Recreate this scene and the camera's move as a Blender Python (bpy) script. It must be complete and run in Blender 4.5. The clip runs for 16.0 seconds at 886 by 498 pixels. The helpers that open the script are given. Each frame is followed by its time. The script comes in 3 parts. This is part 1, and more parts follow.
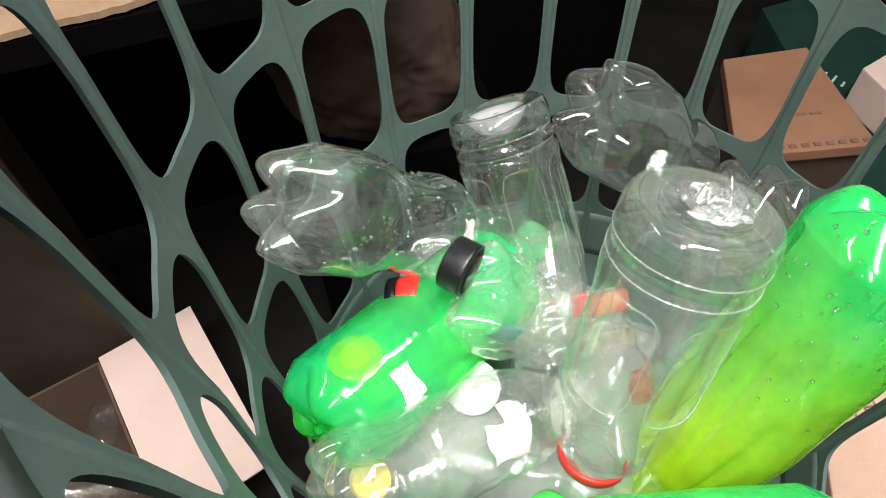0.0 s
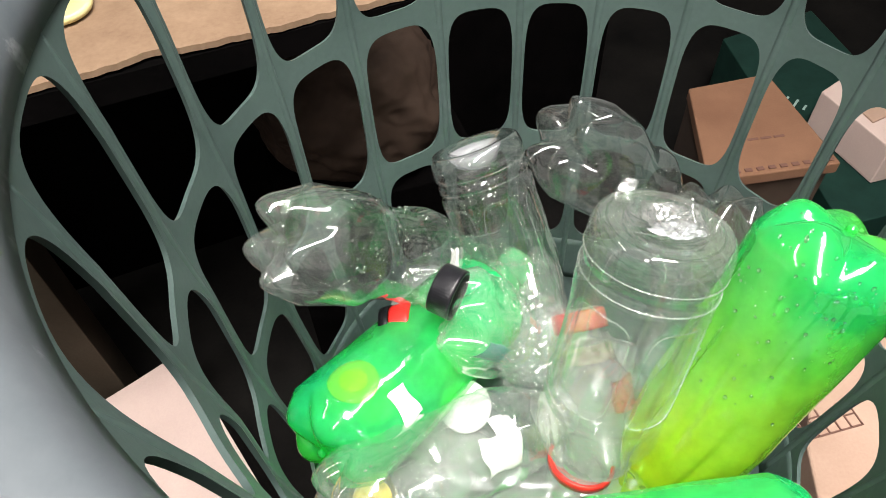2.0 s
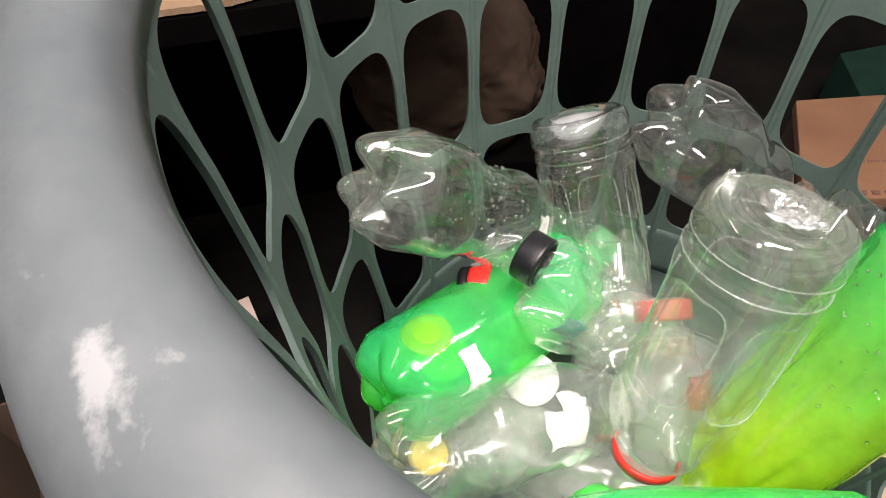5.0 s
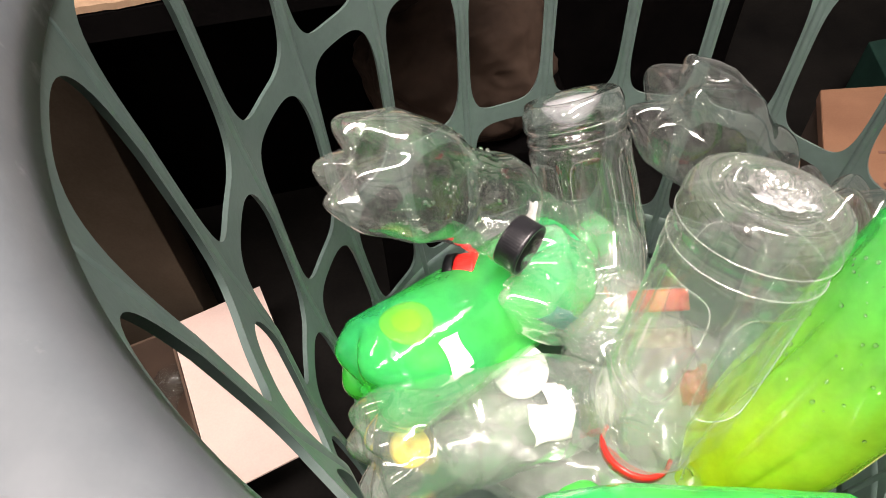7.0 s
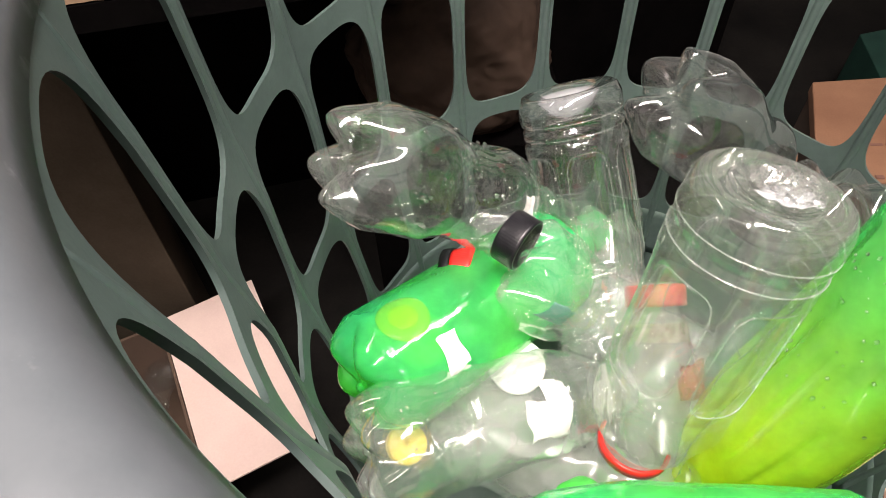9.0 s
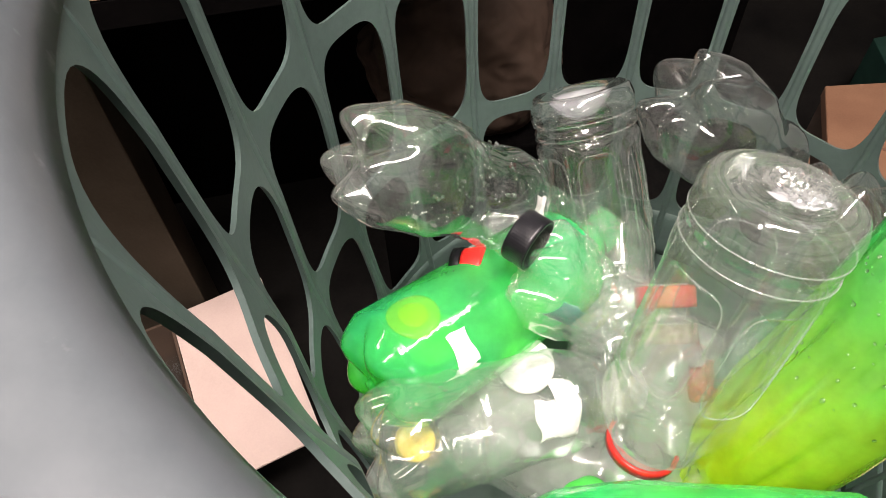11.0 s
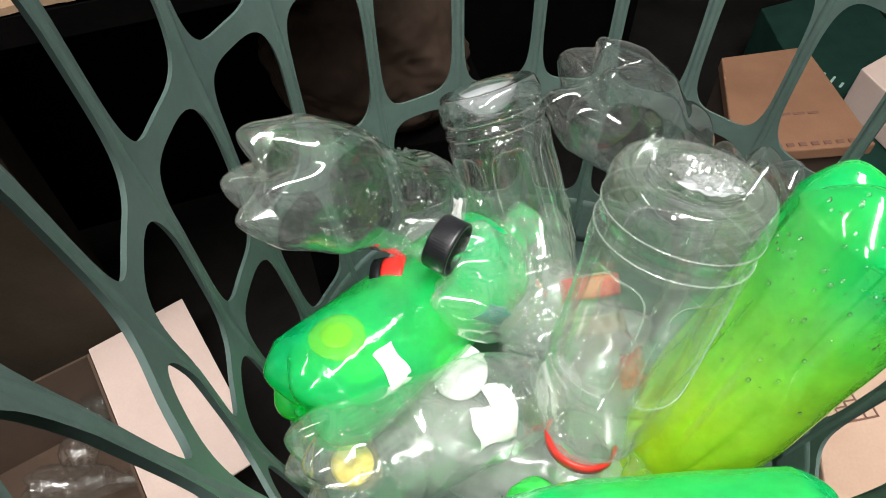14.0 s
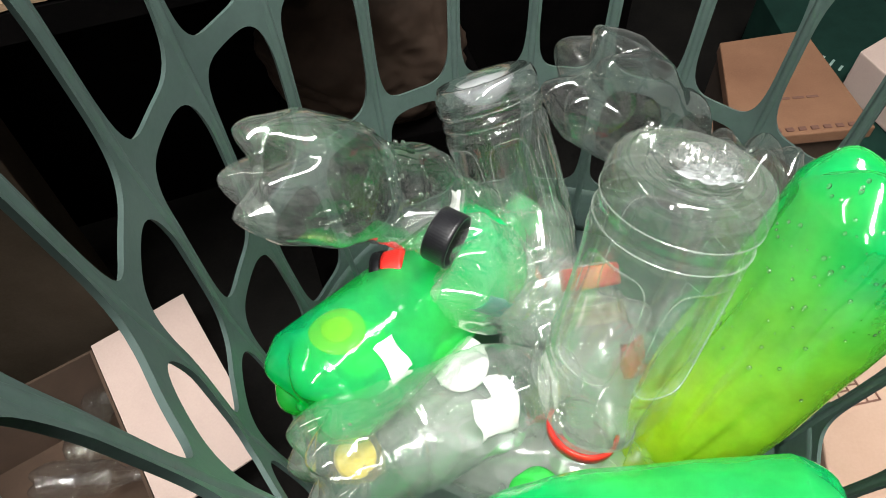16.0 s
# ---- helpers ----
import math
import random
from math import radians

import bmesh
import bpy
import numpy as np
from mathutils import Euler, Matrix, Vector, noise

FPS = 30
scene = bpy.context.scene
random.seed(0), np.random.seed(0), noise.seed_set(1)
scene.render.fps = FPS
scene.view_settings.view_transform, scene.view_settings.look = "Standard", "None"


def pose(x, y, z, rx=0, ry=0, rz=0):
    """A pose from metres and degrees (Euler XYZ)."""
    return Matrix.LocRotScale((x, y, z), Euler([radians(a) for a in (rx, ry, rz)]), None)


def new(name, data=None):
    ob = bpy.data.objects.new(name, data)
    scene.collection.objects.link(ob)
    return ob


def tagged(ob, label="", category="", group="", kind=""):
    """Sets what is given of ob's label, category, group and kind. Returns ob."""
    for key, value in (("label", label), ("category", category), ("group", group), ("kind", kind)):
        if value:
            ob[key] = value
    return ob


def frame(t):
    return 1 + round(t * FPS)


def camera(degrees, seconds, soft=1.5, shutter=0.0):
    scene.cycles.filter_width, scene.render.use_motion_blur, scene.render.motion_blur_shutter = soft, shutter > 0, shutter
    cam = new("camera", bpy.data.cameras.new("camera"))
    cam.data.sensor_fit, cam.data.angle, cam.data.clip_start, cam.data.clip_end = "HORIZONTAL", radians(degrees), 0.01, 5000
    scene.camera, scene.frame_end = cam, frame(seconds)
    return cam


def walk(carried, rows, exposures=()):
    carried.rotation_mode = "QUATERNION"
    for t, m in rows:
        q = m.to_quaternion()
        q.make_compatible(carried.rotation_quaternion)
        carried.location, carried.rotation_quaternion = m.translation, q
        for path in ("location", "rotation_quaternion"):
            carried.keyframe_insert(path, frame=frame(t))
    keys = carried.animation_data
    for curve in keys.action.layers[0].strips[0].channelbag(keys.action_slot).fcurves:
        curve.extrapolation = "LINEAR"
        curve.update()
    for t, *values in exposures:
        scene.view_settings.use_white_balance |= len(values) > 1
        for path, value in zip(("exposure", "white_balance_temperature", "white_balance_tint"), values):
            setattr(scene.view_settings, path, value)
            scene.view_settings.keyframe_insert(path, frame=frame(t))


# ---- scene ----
cam = camera(66.0, 16.0, soft=0.8)
ROWS = [
    (0, 0.0212, 0.0091, 0.4264, 37.78, 1.12, 3.05),
    (0.5, 0.0121, 0.0021, 0.4296, 39.04, 0.53, 3.03),
    (1, 0.0164, -0.0055, 0.4343, 39.09, 1.17, 0.5),
    (1.5, 0.0186, -0.007, 0.4419, 40.3, 1.82, 0.04),
    (2, 0.0208, -0.0116, 0.4444, 40.81, 1.84, 0.09),
    (2.5, 0.0222, -0.0188, 0.4433, 40.58, 1.73, 0.6),
    (3, 0.0209, -0.0153, 0.4368, 39.4, 1.84, 2.06),
    (3.5, 0.0055, -0.0174, 0.434, 38.98, -0.84, 5.65),
    (4, 0.0055, -0.0242, 0.4335, 39.15, -0.86, 7.57),
    (6.5, 0.0234, -0.0076, 0.4211, 40.28, 2.63, 11.22),
    (7, 0.028, -0.0094, 0.4173, 39.26, 2.11, 11.13),
    (7.5, 0.0273, -0.0086, 0.4158, 38.8, 2.03, 10.8),
    (8, 0.0265, -0.0077, 0.4184, 39.3, 2.83, 10.88),
    (8.5, 0.0266, -0.0064, 0.4174, 38.86, 2.59, 10.31),
    (9, 0.0247, -0.0063, 0.4156, 38.57, 1.62, 10.6),
    (11.5, 0.0237, -0.0087, 0.4164, 38.69, 1.77, 11.58),
    (12, 0.0248, -0.0038, 0.4149, 39.18, 1.17, 8.25),
    (12.5, 0.0284, 0.001, 0.4174, 38.67, 3.64, 5.63),
    (13, 0.0257, 0.0051, 0.4102, 36.77, -0.45, 4.06),
    (13.5, 0.0256, 0.0058, 0.4102, 37.24, -0.43, 3.18),
    (14, 0.0269, 0.0054, 0.4129, 37.92, 0.57, 3.46),
    (14.5, 0.0273, 0.006, 0.413, 37.7, 1.02, 3.11),
    (15, 0.0273, 0.0063, 0.4127, 37.45, 1.09, 3.05),
    (15.5, 0.0281, 0.0058, 0.4139, 37.97, 1.65, 3.12),
    (16, 0.0276, 0.0069, 0.4129, 37.07, 1.18, 2.74),
]
EXPOSURES = [(0.0, 0.14, 6550, 12), (3.4, 0.22, 6650, 15.5), (3.9, -0.06, 6950, 18), (4.3, -0.06, 6950, 18), (6.5, 0.38, 7150, 22), (7.5, 0.27, 7150, 22), (9.0, 0.13, 7050, 22), (11.5, 0.08, 7050, 21.5), (12.5, 0.05, 6750, 15), (13.5, -0.02, 6450, 8), (16.0, -0.02, 6450, 8)]
walk(cam, [(t, pose(*p)) for t, *p in ROWS], EXPOSURES)

# ---- world, light, exposure ----
world = bpy.data.worlds.new("dim_store_room")
scene.world = world
world.use_nodes = True
world.node_tree.nodes["Background"].inputs[0].default_value = (0.75, 0.85, 1.0, 1)
world.node_tree.nodes["Background"].inputs[1].default_value = 0.02
scene.view_settings.exposure = 0.0
scene.cycles.transparent_max_bounces = 40
scene.cycles.max_bounces = 16


def tube_lamp(x, y, z, length, watts, turn):
    data = bpy.data.lights.new("tube_light", "AREA")
    data.shape, data.size, data.size_y = "RECTANGLE", length, 0.15
    data.energy, data.color = watts, (1.0, 0.97, 0.93)
    ob = new("tube_light", data)
    ob.matrix_basis = pose(x, y, z, 0, 0, turn)
    up = data.copy()  # the tube shines on the ceiling too
    up.energy = watts * 0.35
    new("tube_light_upper_side", up).matrix_basis = pose(x, y, z + 0.004, 180, 0, turn)
    return ob


# Tubes out of view; second, fourth and fifth are added for more reflections.
LAMPS = [(0.05, -0.18, 1.60, 1.2, 60.0, 58.0), (-1.5, 0.2, 1.60, 1.2, 8.0, 58.0), (0.60, 0.42, 1.60, 1.2, 24.0, 58.0), (-0.9, -1.3, 1.60, 1.2, 18.0, 58.0), (0.6, -1.9, 1.60, 1.2, 18.0, 58.0)]
for lamp in LAMPS:
    tube_lamp(*lamp)


# ---- materials ----
def nodes_of(name):
    m = bpy.data.materials.new(name)
    m.use_nodes = True
    t = m.node_tree
    t.nodes.clear()
    return m, t, t.nodes.new("ShaderNodeOutputMaterial")


def node(t, kind, **inputs):
    n = t.nodes.new(kind)
    for k, v in inputs.items():
        sock = n.inputs[k.replace("_", " ")] if isinstance(k, str) else n.inputs[k]
        if isinstance(v, bpy.types.NodeSocket):
            t.links.new(v, sock)
        else:
            sock.default_value = v
    return n


def noise_tex(t, scale, detail=4.0, rough=0.55, stretch=(1, 1, 1)):
    co = t.nodes.new("ShaderNodeTexCoord")
    mp = t.nodes.new("ShaderNodeMapping")
    mp.inputs["Scale"].default_value = stretch
    t.links.new(co.outputs["Object"], mp.inputs["Vector"])
    n = t.nodes.new("ShaderNodeTexNoise")
    n.inputs["Scale"].default_value, n.inputs["Detail"].default_value, n.inputs["Roughness"].default_value = scale, detail, rough
    t.links.new(mp.outputs["Vector"], n.inputs["Vector"])
    return n.outputs["Fac"]


def ramp(t, fac, stops):
    r = t.nodes.new("ShaderNodeValToRGB")
    while len(r.color_ramp.elements) < len(stops):
        r.color_ramp.elements.new(0.5)
    for e, (p, c) in zip(r.color_ramp.elements, stops):
        e.position, e.color = p, (*c, 1)
    t.links.new(fac, r.inputs["Fac"])
    return r.outputs["Color"]


def bumped(t, fac, strength, distance=0.001):
    b = t.nodes.new("ShaderNodeBump")
    b.inputs["Strength"].default_value, b.inputs["Distance"].default_value = strength, distance
    t.links.new(fac, b.inputs["Height"])
    return b.outputs["Normal"]


def solid(name, lo, hi, scale, rough, bump=0.2, fine=400.0, stretch=(1, 1, 1), spec=0.5, metal=0.0, scuff=None):
    """An opaque surface: two colours mixed by a broad noise, fine relief by a small one."""
    m, t, out = nodes_of(name)
    broad = noise_tex(t, scale, 6.0, 0.6, stretch)
    small = noise_tex(t, fine, 3.0, 0.6, stretch)
    mix = node(t, "ShaderNodeMath")
    mix.operation = "MULTIPLY_ADD"
    t.links.new(small, mix.inputs[0])
    mix.inputs[1].default_value = 0.35
    t.links.new(broad, mix.inputs[2])
    col = ramp(t, mix.outputs[0], [(0.42, lo), (0.92, hi)])
    if scuff:  # pale rubbed patches
        rub = ramp(t, noise_tex(t, 46.0, 6.0, 0.6), [(0.60, (0, 0, 0)), (0.67, (1, 1, 1))])
        over = t.nodes.new("ShaderNodeMixRGB")
        t.links.new(rub, over.inputs[0])
        t.links.new(col, over.inputs[1])
        over.inputs[2].default_value = (*scuff, 1)
        col = over.outputs[0]
    b = t.nodes.new("ShaderNodeBsdfPrincipled")
    t.links.new(col, b.inputs["Base Color"])
    b.inputs["Roughness"].default_value = rough
    b.inputs["Metallic"].default_value = metal
    b.inputs["Specular IOR Level"].default_value = spec
    t.links.new(bumped(t, small, bump, 0.0006), b.inputs["Normal"])
    t.links.new(b.outputs[0], out.inputs[0])
    return m


def film(name, tint, haze, haze_lo, haze_hi, rough=0.04, edge=0.55, face=0.05, relief=0.25, relief_scale=70.0, through_light=0.6, patch=16.0, bend=0.15, ior=1.13, fade=None):
    """Thin clear plastic: it lets light through, tinted, scatters a little, and mirrors the more the flatter one looks along it."""
    m, t, out = nodes_of(name)
    wob = noise_tex(t, relief_scale, 3.0, 0.5)
    nor = bumped(t, wob, relief, 0.002)
    clear = node(t, "ShaderNodeBsdfTransparent", Color=(*tint, 1))
    lens = node(t, "ShaderNodeBsdfRefraction", Color=(*tint, 1), Roughness=0.0, IOR=ior)
    passing = node(t, "ShaderNodeMixShader", Fac=bend)  # part of the light is bent by the uneven wall
    t.links.new(clear.outputs[0], passing.inputs[1])
    t.links.new(lens.outputs[0], passing.inputs[2])
    col = ramp(t, noise_tex(t, patch, 2.0, 0.5), [(0.38, haze_lo), (0.62, haze_hi)])
    if fade:  # the plastic's colour changes along the thing's own z
        z0, z1, far_tint, far_col = fade
        place = t.nodes.new("ShaderNodeTexCoord")
        split = t.nodes.new("ShaderNodeSeparateXYZ")
        t.links.new(place.outputs["Object"], split.inputs[0])
        wander = node(t, "ShaderNodeMath")
        wander.operation = "MULTIPLY_ADD"
        t.links.new(noise_tex(t, 30.0, 2.0, 0.5), wander.inputs[0])
        wander.inputs[1].default_value = 0.06
        t.links.new(split.outputs["Z"], wander.inputs[2])
        way = node(t, "ShaderNodeMapRange")
        t.links.new(wander.outputs[0], way.inputs["Value"])
        way.inputs["From Min"].default_value, way.inputs["From Max"].default_value = z0 + 0.03, z1 + 0.03
        near_col, col = col, None
        mixed = []
        for first, second in ((near_col, far_col), ((*tint, 1), far_tint)):
            mx = t.nodes.new("ShaderNodeMixRGB")
            t.links.new(way.outputs[0], mx.inputs[0])
            if isinstance(first, tuple):
                mx.inputs[1].default_value = first
            else:
                t.links.new(first, mx.inputs[1])
            mx.inputs[2].default_value = (*second, 1)
            mixed.append(mx.outputs[0])
        col = mixed[0]
        t.links.new(mixed[1], clear.inputs["Color"])
        t.links.new(mixed[1], lens.inputs["Color"])
    dif = node(t, "ShaderNodeBsdfDiffuse", Color=col)
    tra = node(t, "ShaderNodeBsdfTranslucent", Color=col)
    scat = node(t, "ShaderNodeMixShader", Fac=through_light)
    t.links.new(dif.outputs[0], scat.inputs[1])
    t.links.new(tra.outputs[0], scat.inputs[2])
    body = t.nodes.new("ShaderNodeMixShader")
    amount = node(t, "ShaderNodeMapRange")
    t.links.new(noise_tex(t, 38.0, 5.0, 0.6), amount.inputs["Value"])
    amount.inputs["From Min"].default_value, amount.inputs["From Max"].default_value = 0.3, 0.75
    amount.inputs["To Min"].default_value, amount.inputs["To Max"].default_value = haze * 0.8, haze * 1.25
    t.links.new(amount.outputs[0], body.inputs[0])
    t.links.new(passing.outputs[0], body.inputs[1])
    t.links.new(scat.outputs[0], body.inputs[2])
    gloss = node(t, "ShaderNodeBsdfGlossy", Color=(1, 1, 1, 1), Roughness=rough, Normal=nor)
    lw = node(t, "ShaderNodeLayerWeight", Blend=0.5, Normal=nor)
    power = node(t, "ShaderNodeMath")
    power.operation = "POWER"
    t.links.new(lw.outputs["Facing"], power.inputs[0])
    power.inputs[1].default_value = 3.2
    fac = node(t, "ShaderNodeMath")
    fac.operation = "MULTIPLY_ADD"
    t.links.new(power.outputs[0], fac.inputs[0])
    fac.inputs[1].default_value, fac.inputs[2].default_value = edge, face
    top = t.nodes.new("ShaderNodeMixShader")
    t.links.new(fac.outputs[0], top.inputs[0])
    t.links.new(body.outputs[0], top.inputs[1])
    t.links.new(gloss.outputs[0], top.inputs[2])
    t.links.new(top.outputs[0], out.inputs[0])
    return m


CLEAR = film("clear_pet_plastic", (0.985, 0.995, 0.99), 0.03, (0.78, 0.82, 0.8), (0.92, 0.94, 0.92), rough=0.02, edge=0.9, face=0.085, relief=0.3, relief_scale=30.0, bend=0.22)
CLEAR_HAZY = film("hazy_clear_pet_plastic", (0.975, 0.99, 0.98), 0.11, (0.8, 0.84, 0.82), (0.92, 0.94, 0.92), rough=0.035, edge=0.95, face=0.09, relief=0.45, relief_scale=36.0)
CLEAR_FOGGED = film("fogged_clear_pet_plastic", (0.97, 0.98, 0.975), 0.34, (0.8, 0.8, 0.8), (0.93, 0.92, 0.92), rough=0.04, edge=0.9, face=0.08, relief=0.35, relief_scale=36.0)
CLEAR_MILKY = film("slightly_milky_clear_plastic", (0.985, 0.995, 0.99), 0.085, (0.82, 0.87, 0.83), (0.93, 0.96, 0.93), rough=0.018, edge=0.6, face=0.085, relief=0.22, relief_scale=30.0)
CLOUDY = film("cloudy_white_plastic", (0.93, 0.93, 0.95), 0.42, (0.72, 0.72, 0.76), (0.86, 0.86, 0.9), rough=0.06, edge=0.8, face=0.06, relief=0.4, relief_scale=50.0)
RIDGE = film("thick_clear_pet_ridge", (0.97, 0.985, 0.975), 0.22, (0.8, 0.84, 0.81), (0.93, 0.96, 0.93), rough=0.05, edge=0.6, face=0.10, relief=0.0, bend=0.0)
YELLOW_FILM = film("yellow_film", (1.0, 1.0, 0.88), 0.09, (0.48, 0.80, 0.08), (0.58, 0.84, 0.14), rough=0.2, edge=0.1, face=0.01, relief=0.1, bend=0.0)
WATER = film("water", (0.97, 0.98, 0.98), 0.02, (0.8, 0.8, 0.8), (0.9, 0.9, 0.9), rough=0.02, edge=0.9, face=0.12, relief=0.0, bend=0.85, ior=1.33)
# Red and beige softened: the haze of the bottle before them is built in.
RED_FILM = film("haze_veiled_red_film", (0.95, 0.62, 0.58), 0.42, (0.55, 0.10, 0.08), (0.72, 0.22, 0.18), rough=0.1, edge=0.3, face=0.03, relief=0.3, bend=0.0, patch=90.0)
BEIGE_FILM = film("pale_beige_film", (0.95, 0.93, 0.88), 0.42, (0.52, 0.42, 0.34), (0.85, 0.8, 0.72), rough=0.1, edge=0.3, face=0.03, relief=0.3, bend=0.0, patch=140.0)
FILM = film("crinkled_thin_film", (0.9, 0.92, 0.91), 0.16, (0.8, 0.82, 0.8), (0.92, 0.93, 0.92), rough=0.05, edge=0.6, face=0.25, relief=1.0, relief_scale=130.0)
GREEN = film("green_pet_plastic", (0.2, 0.93, 0.24), 0.45, (0.015, 0.80, 0.30), (0.08, 0.84, 0.15), rough=0.05, face=0.07, edge=0.5, relief=0.35, through_light=0.5, patch=12.0, bend=0.1)
GREEN_WARM = film("green_to_yellow_pet_plastic", (0.27, 0.94, 0.24), 0.43, (0.02, 0.80, 0.24), (0.15, 0.86, 0.10), rough=0.035, face=0.10, edge=0.5, relief=0.14, relief_scale=34.0, through_light=0.5, patch=9.0, bend=0.1, fade=(0.025, 0.145, (0.78, 0.97, 0.12), (0.76, 0.90, 0.04)))
BASKET = solid("grey_green_basket_plastic", (0.035, 0.056, 0.051), (0.058, 0.087, 0.080), 14.0, 0.5, 0.2, 260.0, spec=0.35)
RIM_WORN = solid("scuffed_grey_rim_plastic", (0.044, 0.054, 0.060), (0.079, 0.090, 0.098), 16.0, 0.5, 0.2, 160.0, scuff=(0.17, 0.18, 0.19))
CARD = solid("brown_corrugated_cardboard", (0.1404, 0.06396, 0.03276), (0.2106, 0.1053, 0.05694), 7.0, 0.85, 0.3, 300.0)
CARD_PALE = solid("pale_pinkish_cardboard", (0.44, 0.335, 0.295), (0.53, 0.41, 0.365), 5.0, 0.85, 0.15, 260.0)
# Shaded copy of the brown card, for carton insides and sides under a lid.
CARD_SHADED = solid("shaded_brown_cardboard", (0.044, 0.026, 0.016), (0.070, 0.041, 0.026), 9.0, 0.9, 0.3, 300.0)
CARD_TAN = solid("stained_tan_cardboard", (0.1318, 0.07905, 0.04479), (0.2266, 0.1502, 0.09223), 13.0, 0.85, 0.3, 220.0)
CARD_MID = solid("light_brown_cardboard", (0.30, 0.195, 0.14), (0.38, 0.26, 0.195), 7.0, 0.85, 0.25, 260.0)
BLACK_CAP = solid("black_cap_plastic", (0.004, 0.004, 0.005), (0.008, 0.008, 0.010), 60.0, 0.32, 0.1, 500.0, spec=0.4)
RED_CAP = solid("red_cap_plastic", (0.55, 0.015, 0.015), (0.72, 0.03, 0.02), 60.0, 0.35, 0.1, 500.0)
# Red muted in the colour for the hazy plastic in front of it.
RED_VEILED = solid("haze_veiled_red_plastic", (0.406, 0.049, 0.042), (0.476, 0.098, 0.077), 60.0, 0.5, 0.1, 500.0)
WHITE = solid("white_paper_label", (0.6178, 0.6178, 0.6019), (0.7128, 0.7128, 0.697), 30.0, 0.6, 0.1, 300.0)
YELLOW = solid("yellow_plastic", (0.55, 0.40, 0.02), (0.66, 0.50, 0.05), 40.0, 0.4, 0.1, 300.0)
PALE_YELLOW = solid("pale_yellow_plastic", (0.55, 0.50, 0.20), (0.66, 0.60, 0.30), 40.0, 0.4, 0.1, 300.0)
TEAL = solid("teal_label", (0.015, 0.14, 0.11), (0.03, 0.2, 0.16), 40.0, 0.5, 0.1, 300.0)
GREEN_CAP = solid("green_cap_plastic", (0.02, 0.35, 0.04), (0.05, 0.5, 0.08), 40.0, 0.4, 0.1, 300.0)
DARK_GREEN = solid("dark_green_printed_card", (0.004, 0.018, 0.014), (0.008, 0.032, 0.024), 20.0, 0.7, 0.15, 300.0, spec=0.12)
PRINT_PALE = solid("pale_green_print", (0.20, 0.31, 0.27), (0.32, 0.42, 0.38), 60.0, 0.7, 0.1, 300.0)
PRINT_BROWN = solid("brown_line_print", (0.10, 0.045, 0.03), (0.15, 0.07, 0.05), 60.0, 0.8, 0.1, 300.0)
# Near-black that puts the unlit space behind and below into the colour.
BLACK = solid("unlit_space_black", (0.0012, 0.0012, 0.0012), (0.003, 0.0026, 0.0026), 12.0, 1.0, 0.3, 200.0, spec=0.0)
# Brown paper darkened in the colour for the unlit place it lies in.
BAG = solid("shade_dark_brown_paper", (0.012, 0.0075, 0.0055), (0.046, 0.030, 0.0215), 6.0, 0.8, 0.25, 30.0, spec=0.1)
# Cardboard well below its own brown; the colour stands in for deep shade.
CARD_DEEP_SHADE = solid("deep_shade_brown_cardboard", (0.028, 0.021, 0.014), (0.055, 0.042, 0.030), 8.0, 0.8, 0.3, 200.0, spec=0.1)
# Concrete far darker than its own grey: the shade on it is in the colour.
CONCRETE = solid("shade_dark_concrete", (0.003, 0.003, 0.003), (0.011, 0.01, 0.009), 6.0, 0.95, 0.4, 150.0, spec=0.04)
PLASTER = solid("white_plaster", (0.4752, 0.4752, 0.4608), (0.5472, 0.5472, 0.5328), 2.0, 0.9, 0.3, 80.0)


# ---- building helpers ----
def mesh_of(name, bm, material, smooth=True, crisp=0):
    bmesh.ops.recalc_face_normals(bm, faces=bm.faces)
    me = bpy.data.meshes.new(name)
    bm.to_mesh(me)
    bm.free()
    me.materials.append(material)
    if smooth:
        me.polygons.foreach_set("use_smooth", [True] * len(me.polygons))
    if crisp:
        me.set_sharp_from_angle(angle=radians(crisp))
    return me


def part(name, bm, material, parent, label="", smooth=True, m=None, crisp=0):
    ob = new(name, mesh_of(name, bm, material, smooth, crisp))
    if parent is not None:
        ob.parent = parent
    if m is not None:
        ob.matrix_basis = m
    return tagged(ob, label)


def empty(name, m, label, category, group="", kind=""):
    ob = new(name)
    ob.empty_display_size = 0.02
    ob.matrix_basis = m
    return tagged(ob, label, category, group, kind)


def along(a, b, spin=0.0):
    """A pose at a whose z axis points to b."""
    a, b = Vector(a), Vector(b)
    return Matrix.Translation(a) @ (b - a).to_track_quat("Z", "Y").to_matrix().to_4x4() @ pose(0, 0, 0, 0, 0, spin)


def loops(bm, rows, close_u=True):
    """Faces between rows of vertices of equal length."""
    for r0, r1 in zip(rows, rows[1:]):
        n = len(r0)
        for i in range(n if close_u else n - 1):
            j = (i + 1) % n
            bm.faces.new((r0[i], r0[j], r1[j], r1[i]))


def lathe(profile, segs=48, bm=None, wave=0.0, waves=0, closed=False):
    bm = bm or bmesh.new()
    rows = []
    for s, r in profile:
        row = []
        for i in range(segs):
            a = 2 * math.pi * i / segs
            q = r + (wave * (1 if (i * waves * 2 // segs) % 2 else -1) if waves and r > 0.6 * max(p[1] for p in profile) else 0)
            row.append(bm.verts.new((q * math.cos(a), q * math.sin(a), s)))
        rows.append(row)
    if closed:
        rows.append(rows[0])
    loops(bm, rows)
    return bm


